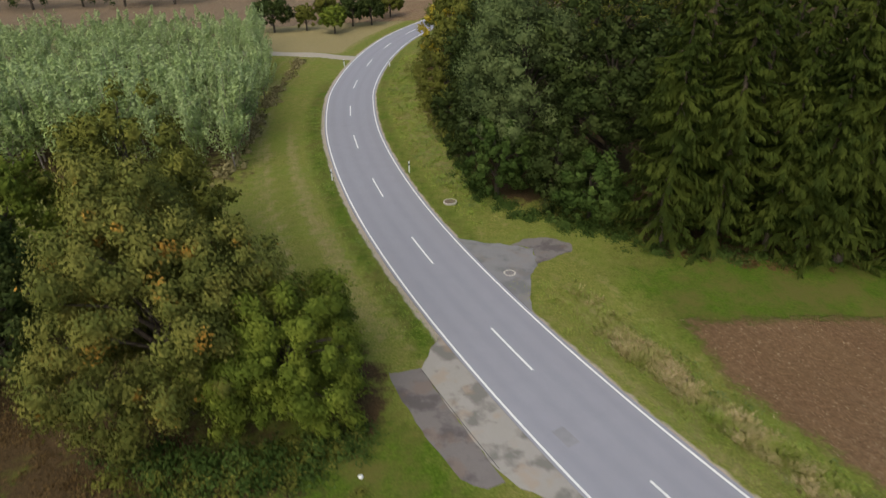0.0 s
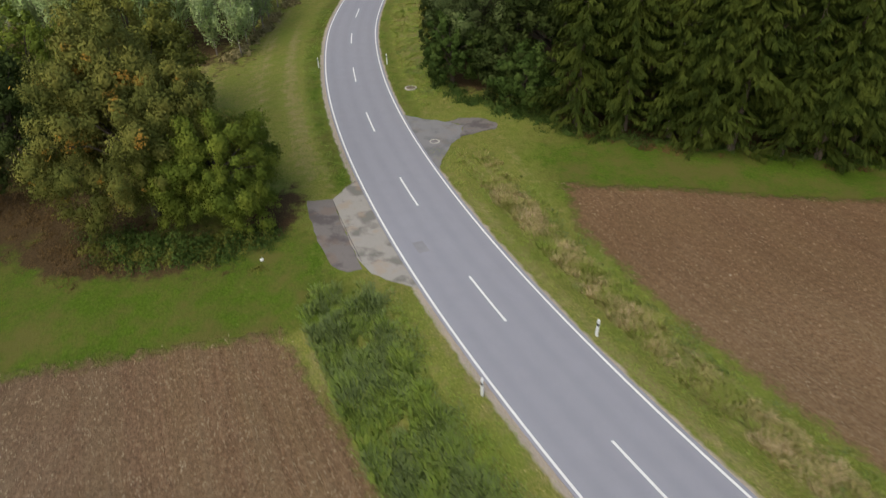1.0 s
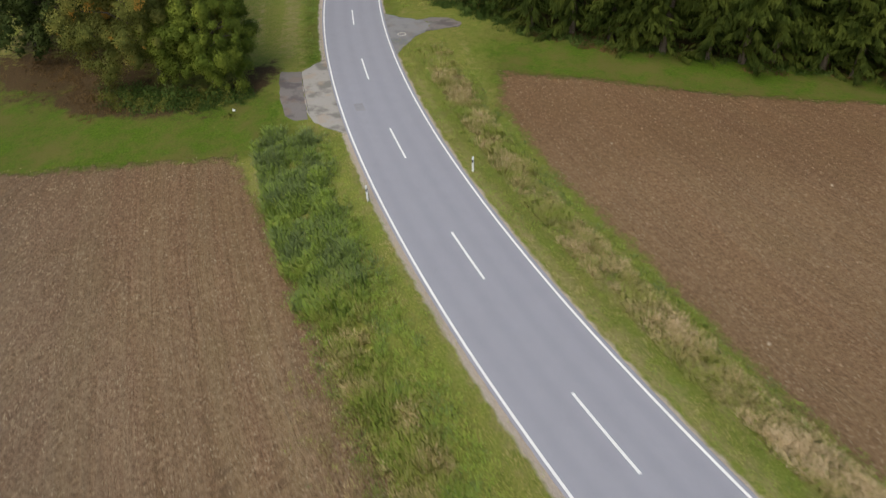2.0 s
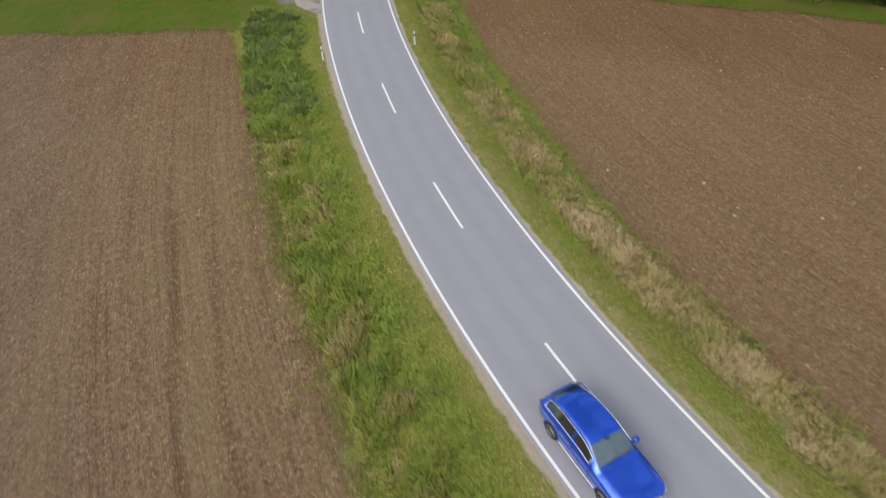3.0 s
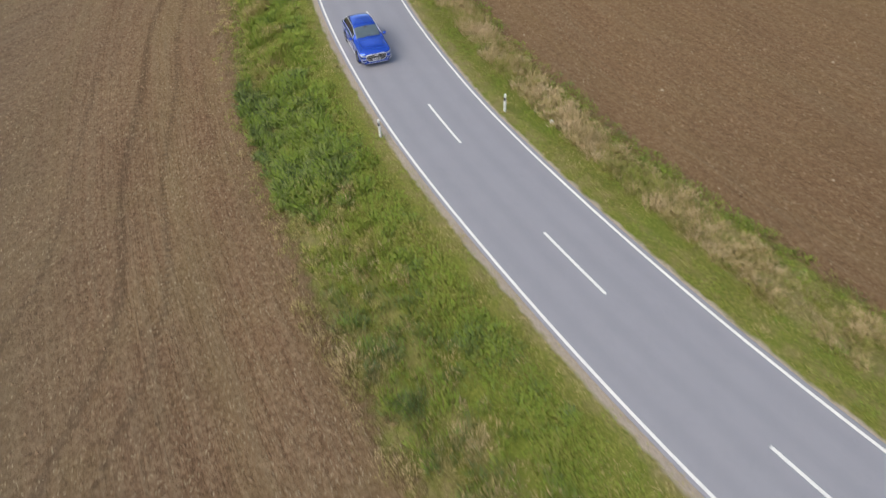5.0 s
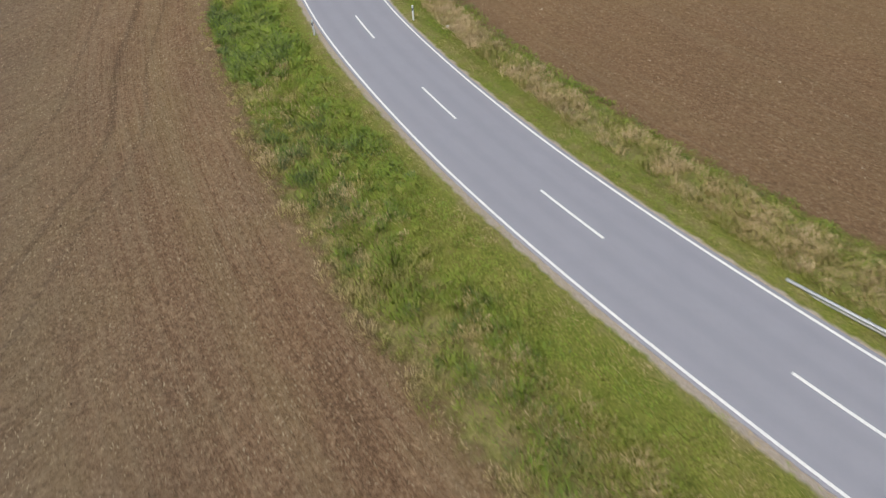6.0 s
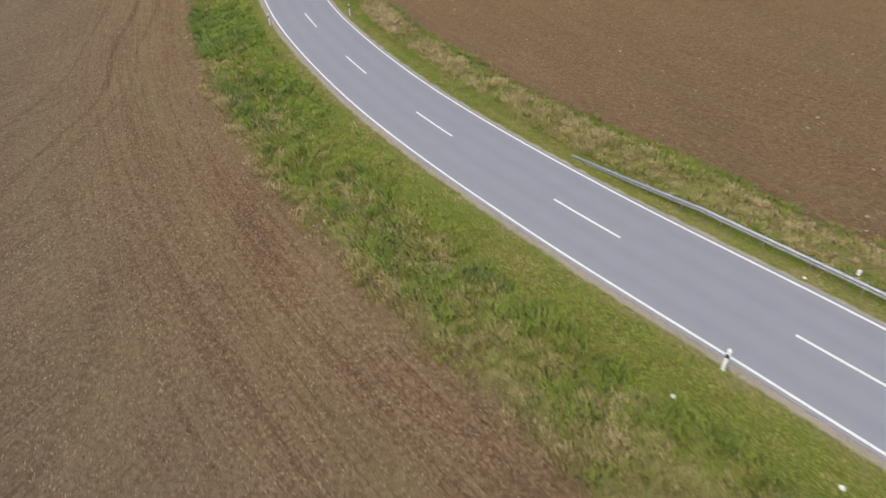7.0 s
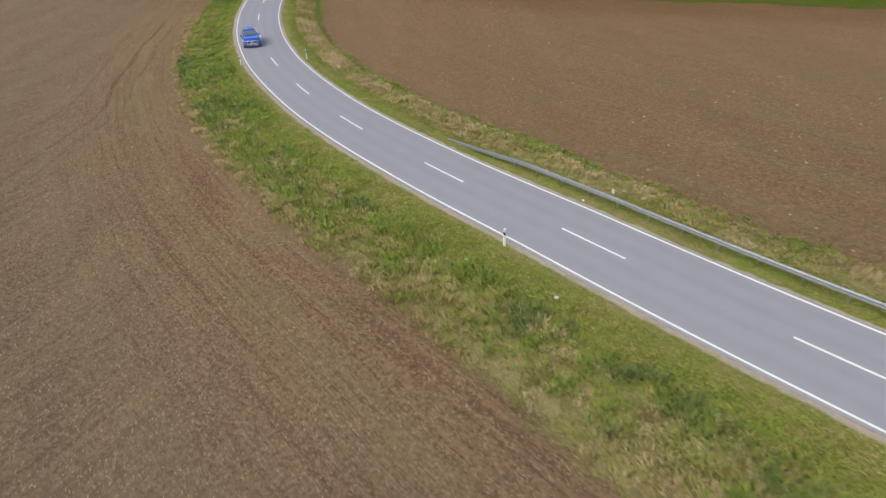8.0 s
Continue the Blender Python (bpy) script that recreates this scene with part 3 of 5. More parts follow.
def broad_tree(name, label, at, height, radius, mat, seed, clumps=60, per=420, leaf=0.2, low=0.12, bark=None, group="", squash=1.0, category="tree", fill=1.0):
    """A trunk with limbs, and a crown of leaf clumps set round an uneven dome."""
    rng = np.random.default_rng(seed)
    x, y = at
    tree = thing(name, pose(x, y, gz(x, y) - 0.05), label, category, group)
    zc, rz = height * (0.5 + low / 2), height * (0.5 - low / 2)
    clumps, per, leaf = int(clumps * 3.2), int(per * 0.28 * fill), leaf * 0.8 / math.sqrt(fill)
    dirs = shell(rng, clumps * 3)
    dirs = dirs[dirs[:, 2] > -0.75][:clumps]
    lump = 1 + 0.16 * np.sin(dirs[:, 0] * 4 + seed) + 0.14 * np.sin(dirs[:, 1] * 5 + seed * 2) + rng.uniform(-0.1, 0.1, len(dirs))
    reach = np.where(rng.random(len(dirs)) < 0.7, rng.uniform(0.76, 1.0, len(dirs)), rng.uniform(0.45, 0.75, len(dirs))) * lump
    width = np.where(dirs[:, 2] < 0, 1.0, 1.0 - 0.12 * dirs[:, 2])
    cc = dirs * reach[:, None] * np.array([radius, radius * squash, rz])
    cc[:, :2] *= width[:, None]
    cr = radius * rng.uniform(0.08, 0.2, len(dirs))
    cs, ns, ds = [], [], []
    for c, r, w in zip(cc, cr, dirs):
        m = int(per * (r / (0.145 * radius)) ** 1.7)
        v = shell(rng, m)
        v = v + w * 0.5 + np.array([0, 0, 0.15])
        v /= np.linalg.norm(v, axis=1)[:, None]
        p = c + v * (r * np.abs(rng.normal(0.86, 0.2, m)))[:, None] * np.array([0.9, 0.9, 1.0]) + w * (rng.normal(0, 0.3, m) * r)[:, None]
        cs.append(p)
        ns.append(v)
        ds.append(v + 0.5 * w)
    cs, ns, ds = np.concatenate(cs), np.concatenate(ns), np.concatenate(ds)
    cs[:, 2] += zc
    keep = cs[:, 2] > 0.1
    cs, ns, ds = cs[keep], ns[keep], ds[keep]
    size = leaf * rng.uniform(0.65, 1.3, len(cs))
    piece("crown", leaves_mesh("crown", cs, ns, size * 1.35, size * 0.85, mat, rng, 0.4, ds), tree)
    piece("inner_crown", lumps_mesh("inner_crown", cc + np.array([0, 0, zc]), cr * 0.62, mat, rng), tree)
    runs = []
    tr = height * 0.022 + 0.05
    top = Vector((rng.uniform(-.3, .3), rng.uniform(-.3, .3), height * 0.72))
    runs.append(([(0, 0, -0.3), (0.05, 0.03, height * 0.2), tuple(top * 0.6), tuple(top)], [tr * 1.25, tr, tr * 0.6, tr * 0.2]))
    for k in range(0, len(cc), 9):
        tip = Vector(cc[k]) + Vector((0, 0, zc))
        h = max(0.12, min(0.62, tip.z / height * 0.6))
        a = Vector((0, 0, height * h))
        runs.append(([tuple(a), tuple(a.lerp(tip, 0.5) + Vector((0, 0, 0.06 * height))), tuple(tip)], [tr * 0.42, tr * 0.25, tr * 0.07]))
    piece("trunk", tubes_mesh("trunk", runs, bark or BARK, 5), tree)
    return tree


def spruce(seed, height, radius, label, fine=1.0):
    """A spruce: straight trunk, whorls of drooping boughs with hanging twigs of needles."""
    rng = np.random.default_rng(seed)
    tree = thing("spruce_tree", pose(0, 0, 0), label, "tree", "spruce wood edge")
    cs, us, ws, ls, wd, plume = [], [], [], [], [], []
    z = 1.2
    runs = [([(0, 0, -0.4), (0, 0, height * 0.5), (0, 0, height)], [height * 0.0125 + 0.04, height * 0.008, 0.01])]
    lop = rng.uniform(0, 2 * math.pi)
    while z < height - 0.2:
        u = z / height
        R = radius * (1 - u) ** 0.85 * min(1, 0.6 + u * 2.6)
        for k in range(rng.integers(9, 13) if fine >= 1 else 6):
            a = rng.uniform(0, 2 * math.pi)
            L = max(0.25, R * rng.uniform(0.5, 1.2) * (1 + 0.16 * math.cos(a - lop + z * 0.7)))
            if z < 7.0 and rng.random() < 0.82 - 0.11 * z:
                continue
            zb = z + rng.uniform(-0.35, 0.35)
            droop, lift = rng.uniform(0.35, 0.75), rng.uniform(0.2, 0.4)
            ca, sa = math.cos(a), math.sin(a)
            n = max(6, int(L * 17 * fine))
            t = np.sort(rng.uniform(0.02, 1.0, n) ** 0.75)
            sag = -droop * L * t + lift * L * t ** 2.2
            side = rng.choice([-1, 1], n)
            fan = rng.uniform(0.15, 0.95, n)
            spine = np.stack([ca * L * t, sa * L * t, zb + sag], 1)
            tw = 0.3 + 0.4 * L / max(radius, 1) * (1.1 - np.abs(t - 0.45))
            tw = tw * rng.uniform(0.6, 1.35, n)
            dirv = np.stack([ca * np.cos(fan) - side * sa * np.sin(fan), sa * np.cos(fan) + side * ca * np.sin(fan), -rng.uniform(0.5, 2.6, n)], 1)
            dirv /= np.linalg.norm(dirv, axis=1)[:, None]
            cs.append(spine + dirv * tw[:, None] * 0.5)
            us.append(dirv)
            ls.append(tw)
            wd.append(np.full(n, 0.06 / math.sqrt(fine)) * rng.uniform(0.6, 1.4, n))
            q = np.linspace(0.1, 0.9, 4)
            line = np.stack([ca * L * q, sa * L * q, zb - droop * L * q + lift * L * q ** 2.2 - 0.06], 1)
            half = 0.085 * L ** 0.7 * np.array([0.6, 1.0, 0.8, 0.08]) * rng.uniform(0.5, 1.4, 4)
            acr = np.array([-sa, ca, 0.0])
            dip = np.array([0, 0, 1.0]) * (half * 1.3)[:, None]
            if rng.random() < 0.6:
                continue
            plume.append(np.stack([line + acr * half[:, None] - dip, line, line - acr * half[:, None] - dip], 1))
            if rng.random() < 0.08:
                runs.append(([(0, 0, zb), (ca * L * .5, sa * L * .5, zb - 0.3 * L), (ca * L * .9, sa * L * .9, zb - 0.3 * L)], [0.035, 0.02, 0.006]))
        z += rng.uniform(0.26, 0.42) / min(1, fine * 2 + 0.2)
    c, u, l, w = np.concatenate(cs), np.concatenate(us), np.concatenate(ls)[:, None], np.concatenate(wd)[:, None]
    n = len(c)
    up = np.tile([0, 0, 1.0], (n, 1)) + rng.normal(0, 0.35, (n, 3))
    sv = np.cross(u, up)
    sv /= np.linalg.norm(sv, axis=1)[:, None]
    nv = np.cross(sv, u)
    v = np.empty((n, 4, 3))
    v[:, 0], v[:, 2] = c - u * l * .55, c + u * l * .6
    v[:, 1], v[:, 3] = c + sv * w - nv * w * .3, c - sv * w - nv * w * .3
    down = nv[:, 2] < 0
    v[down] = v[down][:, ::-1]
    me = mesh_from("crown", v.reshape(-1, 3), np.arange(n * 4).reshape(n, 4), NEEDLE)
    out = c * np.array([1, 1, 0])
    out = out / (np.linalg.norm(out, axis=1)[:, None] + 0.3)
    nv = nv * np.sign(nv[:, 2:3])
    soft_normals(me, out * 0.55 + nv * 0.6 + np.array([0, 0, 0.3]), 4)
    piece("crown", me, tree)
    P = np.stack(plume).reshape(-1, 3)
    one = [(3 * i + j, 3 * i + j + 1, 3 * i + j + 4, 3 * i + j + 3) for i in range(3) for j in range(2)]
    faces = (np.array(one)[None] + 12 * np.arange(len(plume))[:, None, None]).reshape(-1, 4)
    piece("bough_foliage", mesh_from("bough_foliage", P, faces, NEEDLE, True), tree)
    piece("trunk", tubes_mesh("trunk", runs, BARK_SPRUCE, 6), tree)
    return tree


def poplar(seed, height, label, low=0.1, n=150, leaf=0.185):
    """A young poplar of a plantation: upright shoots, silvery leaves along them."""
    rng = np.random.default_rng(seed)
    tree = thing("poplar_tree", pose(0, 0, 0), label, "tree", "poplar plantation")
    runs, cs, ns = [], [], []
    runs.append(([(0, 0, -0.2), (0.05, 0, height * 0.45), (0, 0.05, height * 0.9)], [0.09, 0.06, 0.012]))
    for k in range(17):
        a = rng.uniform(0, 2 * math.pi)
        spread = rng.uniform(0.25, 2.1)
        h0 = rng.uniform(0.06, 0.5) * height
        h1 = min(height * rng.uniform(0.7, 1.03), h0 + rng.uniform(0.35, 0.6) * height)
        tip = Vector((math.cos(a) * spread, math.sin(a) * spread, h1))
        mid = Vector((math.cos(a) * spread * .75, math.sin(a) * spread * .75, (h0 + h1) / 2))
        runs.append(([(0, 0, h0), tuple(mid), tuple(tip)], [0.035, 0.02, 0.006]))
        t = rng.uniform(low, 1.04, n)
        p = (1 - t)[:, None] ** 2 * np.array([0, 0, h0]) + (2 * t * (1 - t))[:, None] * np.array(mid) + (t ** 2)[:, None] * np.array(tip)
        o = shell(rng, n) * (0.12 + 0.42 * (1 - t) + 0.08)[:, None]
        cs.append(p + o)
        ns.append(o * 2 + np.array([0, 0, 0.4]))
    cs, ns = np.concatenate(cs), np.concatenate(ns)
    size = leaf * rng.uniform(0.7, 1.35, len(cs))
    piece("crown", leaves_mesh("crown", cs, ns, size * 1.45, size * 0.62, LEAF_SILVER, rng, 0.6, ns), tree)
    piece("trunk", tubes_mesh("trunk", runs, BARK_PALE, 5), tree)
    return tree


broad_tree("maple_tree", "large round maple with olive leaves turning orange", (-12.8, 22.6), 11.2, 4.7, LEAF_MAPLE, 3, 100, 460, 0.26, 0.06, fill=3.4)
broad_tree("hazel_tree", "smaller bright green tree with dense low crown", (-8.0, 22.3), 7.3, 3.4, LEAF_LIGHT, 5, 70, 420, 0.23, 0.06, fill=3.2)
broad_tree("oak_tree", "dark green round oak beside the plantation", (-19.3, 35.5), 10.8, 4.6, LEAF_OLIVE, 7, 70, 400, 0.22, 0.05)
broad_tree("oak_tree", "dark oak standing close to the grove", (-28.5, 27.0), 8.8, 4.2, LEAF_DARK, 14, 60, 340, 0.22, 0.03)
broad_tree("oak_tree", "dark oak standing in the shade of a maple", (-23.2, 25.6), 8.6, 4.0, LEAF_DARK, 9, 60, 360, 0.22, 0.03)
broad_tree("maple_tree", "olive maple crown behind a larger maple", (-14.8, 29.5), 10.2, 3.6, LEAF_OLIVE, 11, 50, 380, 0.22, 0.08)
broad_tree("ash_tree", "yellowish green ash at the grove's rim", (-27.5, 34), 9.0, 4.2, LEAF_LIGHT, 13, 55, 340, 0.23, 0.05)
for k in range(6):
    broad_tree("oak_tree", "far dark oak behind the poplar plantation", (-118 + 11 * k, 158 + 2 * (k % 2)), 8.5 + k % 3, 6.5, LEAF_DARK, 80 + k, 16, 120, 0.5, 0.05)
# east of the road
broad_tree("oak_tree", "tall dark oak with a broad crown over the verge", (6.6, 51.5), 15.0, 6.0, LEAF_GREY, 21, 110, 330, 0.27, 0.08, fill=1.8)
broad_tree("oak_tree", "oak of the wood's edge with dense dark crown", (5.2, 64), 12.5, 4.8, LEAF_DARK, 22, 70, 300, 0.28, 0.06)
broad_tree("oak_tree", "dark oak deep in the wood", (13.0, 47.5), 14.5, 5.0, LEAF_DARK, 23, 80, 300, 0.27, 0.1)
broad_tree("beech_tree", "tall olive beech behind the oaks", (15.5, 61), 19, 6.0, LEAF_OLIVE, 24, 80, 280, 0.3, 0.15)
broad_tree("oak_tree", "dark oak above the bend", (3.2, 76), 11.5, 4.5, LEAF_OLIVE, 25, 60, 280, 0.3, 0.06)
broad_tree("birch_tree", "small birch with bright yellow leaves", (1.2, 84), 10.5, 3.2, LEAF_YELLOW, 26, 40, 260, 0.28, 0.1, BARK_PALE)
broad_tree("beech_tree", "olive beech past the bend", (2.5, 97), 10, 4.4, LEAF_OLIVE, 27, 50, 240, 0.32, 0.06)
broad_tree("beech_tree", "olive beech at the road's far end", (5, 112), 11, 5, LEAF_OLIVE, 28, 50, 240, 0.34, 0.06)
broad_tree("hazel_bush", "ivy-green hazel bush at the wood's corner", (3.9, 45.6), 6.2, 2.1, LEAF_GREEN, 29, 40, 330, 0.2, 0.0)
broad_tree("hazel_bush", "dark hazel bush under oaks", (2.6, 53), 5.5, 2.3, LEAF_DARK, 30, 40, 300, 0.21, 0.0)
broad_tree("hazel_bush", "dark hazel bush on the verge's rim", (1.6, 60.5), 5.2, 2.3, LEAF_DARK, 31, 40, 280, 0.22, 0.0)
broad_tree("hazel_bush", "hazel bush beside the road bend", (0.3, 69), 5.2, 2.3, LEAF_OLIVE, 32, 36, 260, 0.24, 0.0)
broad_tree("elder_bush", "green elder bush under the spruces", (10.4, 41.6), 5.0, 3.0, LEAF_GREEN, 33, 46, 330, 0.21, 0.0)
broad_tree("elder_bush", "dark elder bush in the wood's shade", (8.6, 44.5), 6.0, 2.8, LEAF_DARK, 34, 46, 300, 0.22, 0.0)

SPRUCE = "tall dark green spruce at the wood's edge"
front = [spruce(41, 21, 3.7, SPRUCE), spruce(42, 23, 3.9, SPRUCE), spruce(43, 18, 3.4, SPRUCE)]
behind = [spruce(44, 22, 4.2, "tall dark spruce standing deeper in the wood", 0.2)]
r = random.Random(5)
for sources, y0, step, x0, x1 in ((front, 37.6, 3.1, 14.4, 64), (behind, 37.2, 3.2, 65, 106), (behind, 42.0, 4.0, 17, 100), (behind, 47.0, 4.6, 20, 90), (behind, 53.0, 5.0, 24, 80), (behind, 60.0, 5.0, 26, 80), (behind, 68.0, 5.5, 24, 80)):
    x, k = x0, 0
    while x < x1:
        px, py = x + r.uniform(-.7, .7), y0 + r.uniform(-.8, .8) - min(1.4, (x - 14.4) * 0.12)
        src = sources[k % len(sources)]
        m = pose(px, py, gz(px, py) - 0.05, 0, 0, r.uniform(0, 360))
        if not src.get("set"):
            src.matrix_basis, src["set"] = m, 1
        else:
            c = copy_thing(src, m)
            q = r.uniform(0.85, 1.12)
            c.scale = (q, q, q)
        x += step * r.uniform(0.85, 1.15)
        k += 1

POPLAR = "young silver-leaved poplar of a dense plantation"
rim = [poplar(50 + k, h, POPLAR) for k, h in enumerate((6.6, 7.3, 7.8))]
inner = [poplar(55 + k, h, POPLAR, 0.55, 50, 0.24) for k, h in enumerate((6.6, 7.3, 6.0))]
r = random.Random(8)
yy, row = 53.5, 0
while yy < 106:
    xx, col = float(np.interp(yy, [53, 69, 82, 105], [-19.6, -21.0, -23.2, -29.5])) - r.uniform(0, .5), 0
    while xx > -0.72 * yy - 8:
        px, py = xx + r.uniform(-.8, .8), yy + r.uniform(-.8, .8)
        src = (rim if row < 2 or col < 2 else inner)[(row + col) % 3]
        m = pose(px, py, gz(px, py) - 0.05, 0, 0, r.uniform(0, 360))
        size = r.uniform(0.88, 1.1) * float(np.interp(yy, [53, 62, 80, 105], [1.28, 1.12, 0.92, 0.95]))
        if not src.get("set"):
            src.matrix_basis, src["set"] = m, 1
        else:
            copy_thing(src, m).scale = (size, size, size)
        col += 1
        xx -= (2.9 if yy < 75 else 3.4) * r.uniform(0.9, 1.15)
    yy += 3.2
    row += 1

for k, (x, y, h, wide, leaves) in enumerate([(-30.0, 119.0, 5.8, 3.5, LEAF_DARK), (-24.2, 119.6, 4.6, 1.5, LEAF_OLIVE), (-18.6, 116.4, 4.9, 2.1, LEAF_LIGHT), (-16.0, 122.2, 5.4, 2.6, LEAF_DARK),
                                         (-12.6, 123.6, 5.2, 2.7, LEAF_DARK), (-22.0, 130.0, 5.0, 2.4, LEAF_OLIVE), (-9.5, 131.0, 5.0, 2.4, LEAF_OLIVE)]):
    broad_tree("apple_tree", "small round apple tree on a dry meadow", (x, y), h, wide, leaves, 60 + k, 40, 150, 0.34, 0.2, group="orchard trees")



# ---- car ----
CAR_BLUE = Graph(material("blue_car_paint", 0.16, 0.65, 0.5))
CAR_BLUE.b.inputs["Coat Weight"].default_value = 1.0
CAR_BLUE.b.inputs["Coat Roughness"].default_value = 0.05
CAR_BLUE = CAR_BLUE.base(CAR_BLUE.ramp(CAR_BLUE.noise(300, 2), [(0.3, (0.014, 0.085, 0.58)), (0.7, (0.02, 0.11, 0.68))]))
CAR_GLASS = plain("tinted_car_glass", (0.018, 0.022, 0.024), 0.06, 0.0, 0.1, 2, 0.9)
# windscreen: the sky's pale reflection is put into the base colour
SCREEN_GLASS = plain("windscreen_glass", (0.085, 0.115, 0.135), 0.05, 0.0, 0.08, 3, 0.9)
CHROME = plain("bright_trim", (0.84, 0.85, 0.87), 0.32, 0.55, 0.04)
TYRE = plain("tyre_rubber", (0.018, 0.018, 0.019), 0.85, 0, 0.2, 20)
RIM = plain("rim_alloy", (0.34, 0.35, 0.37), 0.3, 0.9, 0.1)
LAMP_GLASS = plain("lamp_glass", (0.40, 0.43, 0.47), 0.1, 0.1, 0.1, 10, 0.8)
LAMP_RED = plain("tail_lamp_glass", (0.30, 0.01, 0.012), 0.15, 0, 0.1, 10, 0.7)
PLATE = plain("plate_white", (0.72, 0.73, 0.74), 0.4, 0, 0.05)

# x: bottom z, sill half width, widest, belt half width, belt z, roof-rail half width, rail z, middle z
BODY = [(2.345, .28, .63, .68, .665, .74, .55, .82, .845), (2.31, .25, .76, .82, .80, .785, .66, .87, .90), (2.22, .23, .82, .875, .855, .845, .66, .92, .955),
        (2.06, .22, .87, .925, .905, .90, .69, .97, 1.01), (1.80, .22, .89, .942, .925, .94, .71, 1.02, 1.06), (1.42, .22, .90, .948, .93, .97, .72, 1.06, 1.095),
        (1.1, .22, .90, .945, .925, .99, .73, 1.085, 1.12), (.86, .22, .90, .945, .92, 1.01, .735, 1.105, 1.145), (.49, .22, .90, .945, .915, 1.04, .71, 1.335, 1.375),
        (.12, .22, .90, .945, .91, 1.05, .66, 1.53, 1.58), (-.30, .22, .90, .945, .91, 1.06, .645, 1.60, 1.655), (-.9, .22, .90, .945, .915, 1.075, .625, 1.595, 1.655),
        (-1.35, .22, .90, .95, .922, 1.085, .595, 1.535, 1.60), (-1.72, .22, .90, .952, .928, 1.095, .57, 1.415, 1.485), (-2.02, .24, .885, .945, .915, 1.09, .57, 1.27, 1.335),
        (-2.20, .27, .85, .905, .87, 1.04, .60, 1.165, 1.20), (-2.29, .32, .79, .84, .81, .95, .60, 1.04, 1.06), (-2.34, .38, .66, .72, .70, .80, .52, .86, .88)]


def car_grid(cols_per=5, rows_per=6):
    """Cross sections of the body, splined along and across: grid[station][point] with its x and section position."""
    B = np.array(BODY)
    fine = spline(B, rows_per)
    secs = []
    for x, zb0, ws, wm, wb, zb, wt, zt, zc in fine:
        half = [(0, zb0), (ws * .7, zb0), (ws - .03, zb0 + .03), (ws + .01, zb0 + .14), (wm, .58 + (zb - 1.0) * .3), (wm * .995, zb - .14), (wb, zb), (wt, zt), (wt * .9, zt + (zc - zt) * .45), (wt * .5, zc - (zc - zt) * .25), (0, zc)]
        q = np.array(half)
        pts = []
        for i in range(len(q) - 1):
            for k in range(cols_per):
                u = k / cols_per
                pts.append(q[i] * (1 - u) + q[i + 1] * u)
        pts.append(q[-1])
        pts = np.array(pts)
        soft = pts.copy()
        for _ in range(4):
            soft[1:-1] = (soft[:-2] + 2 * soft[1:-1] + soft[2:]) / 4
        secs.append((x, soft))
    return secs


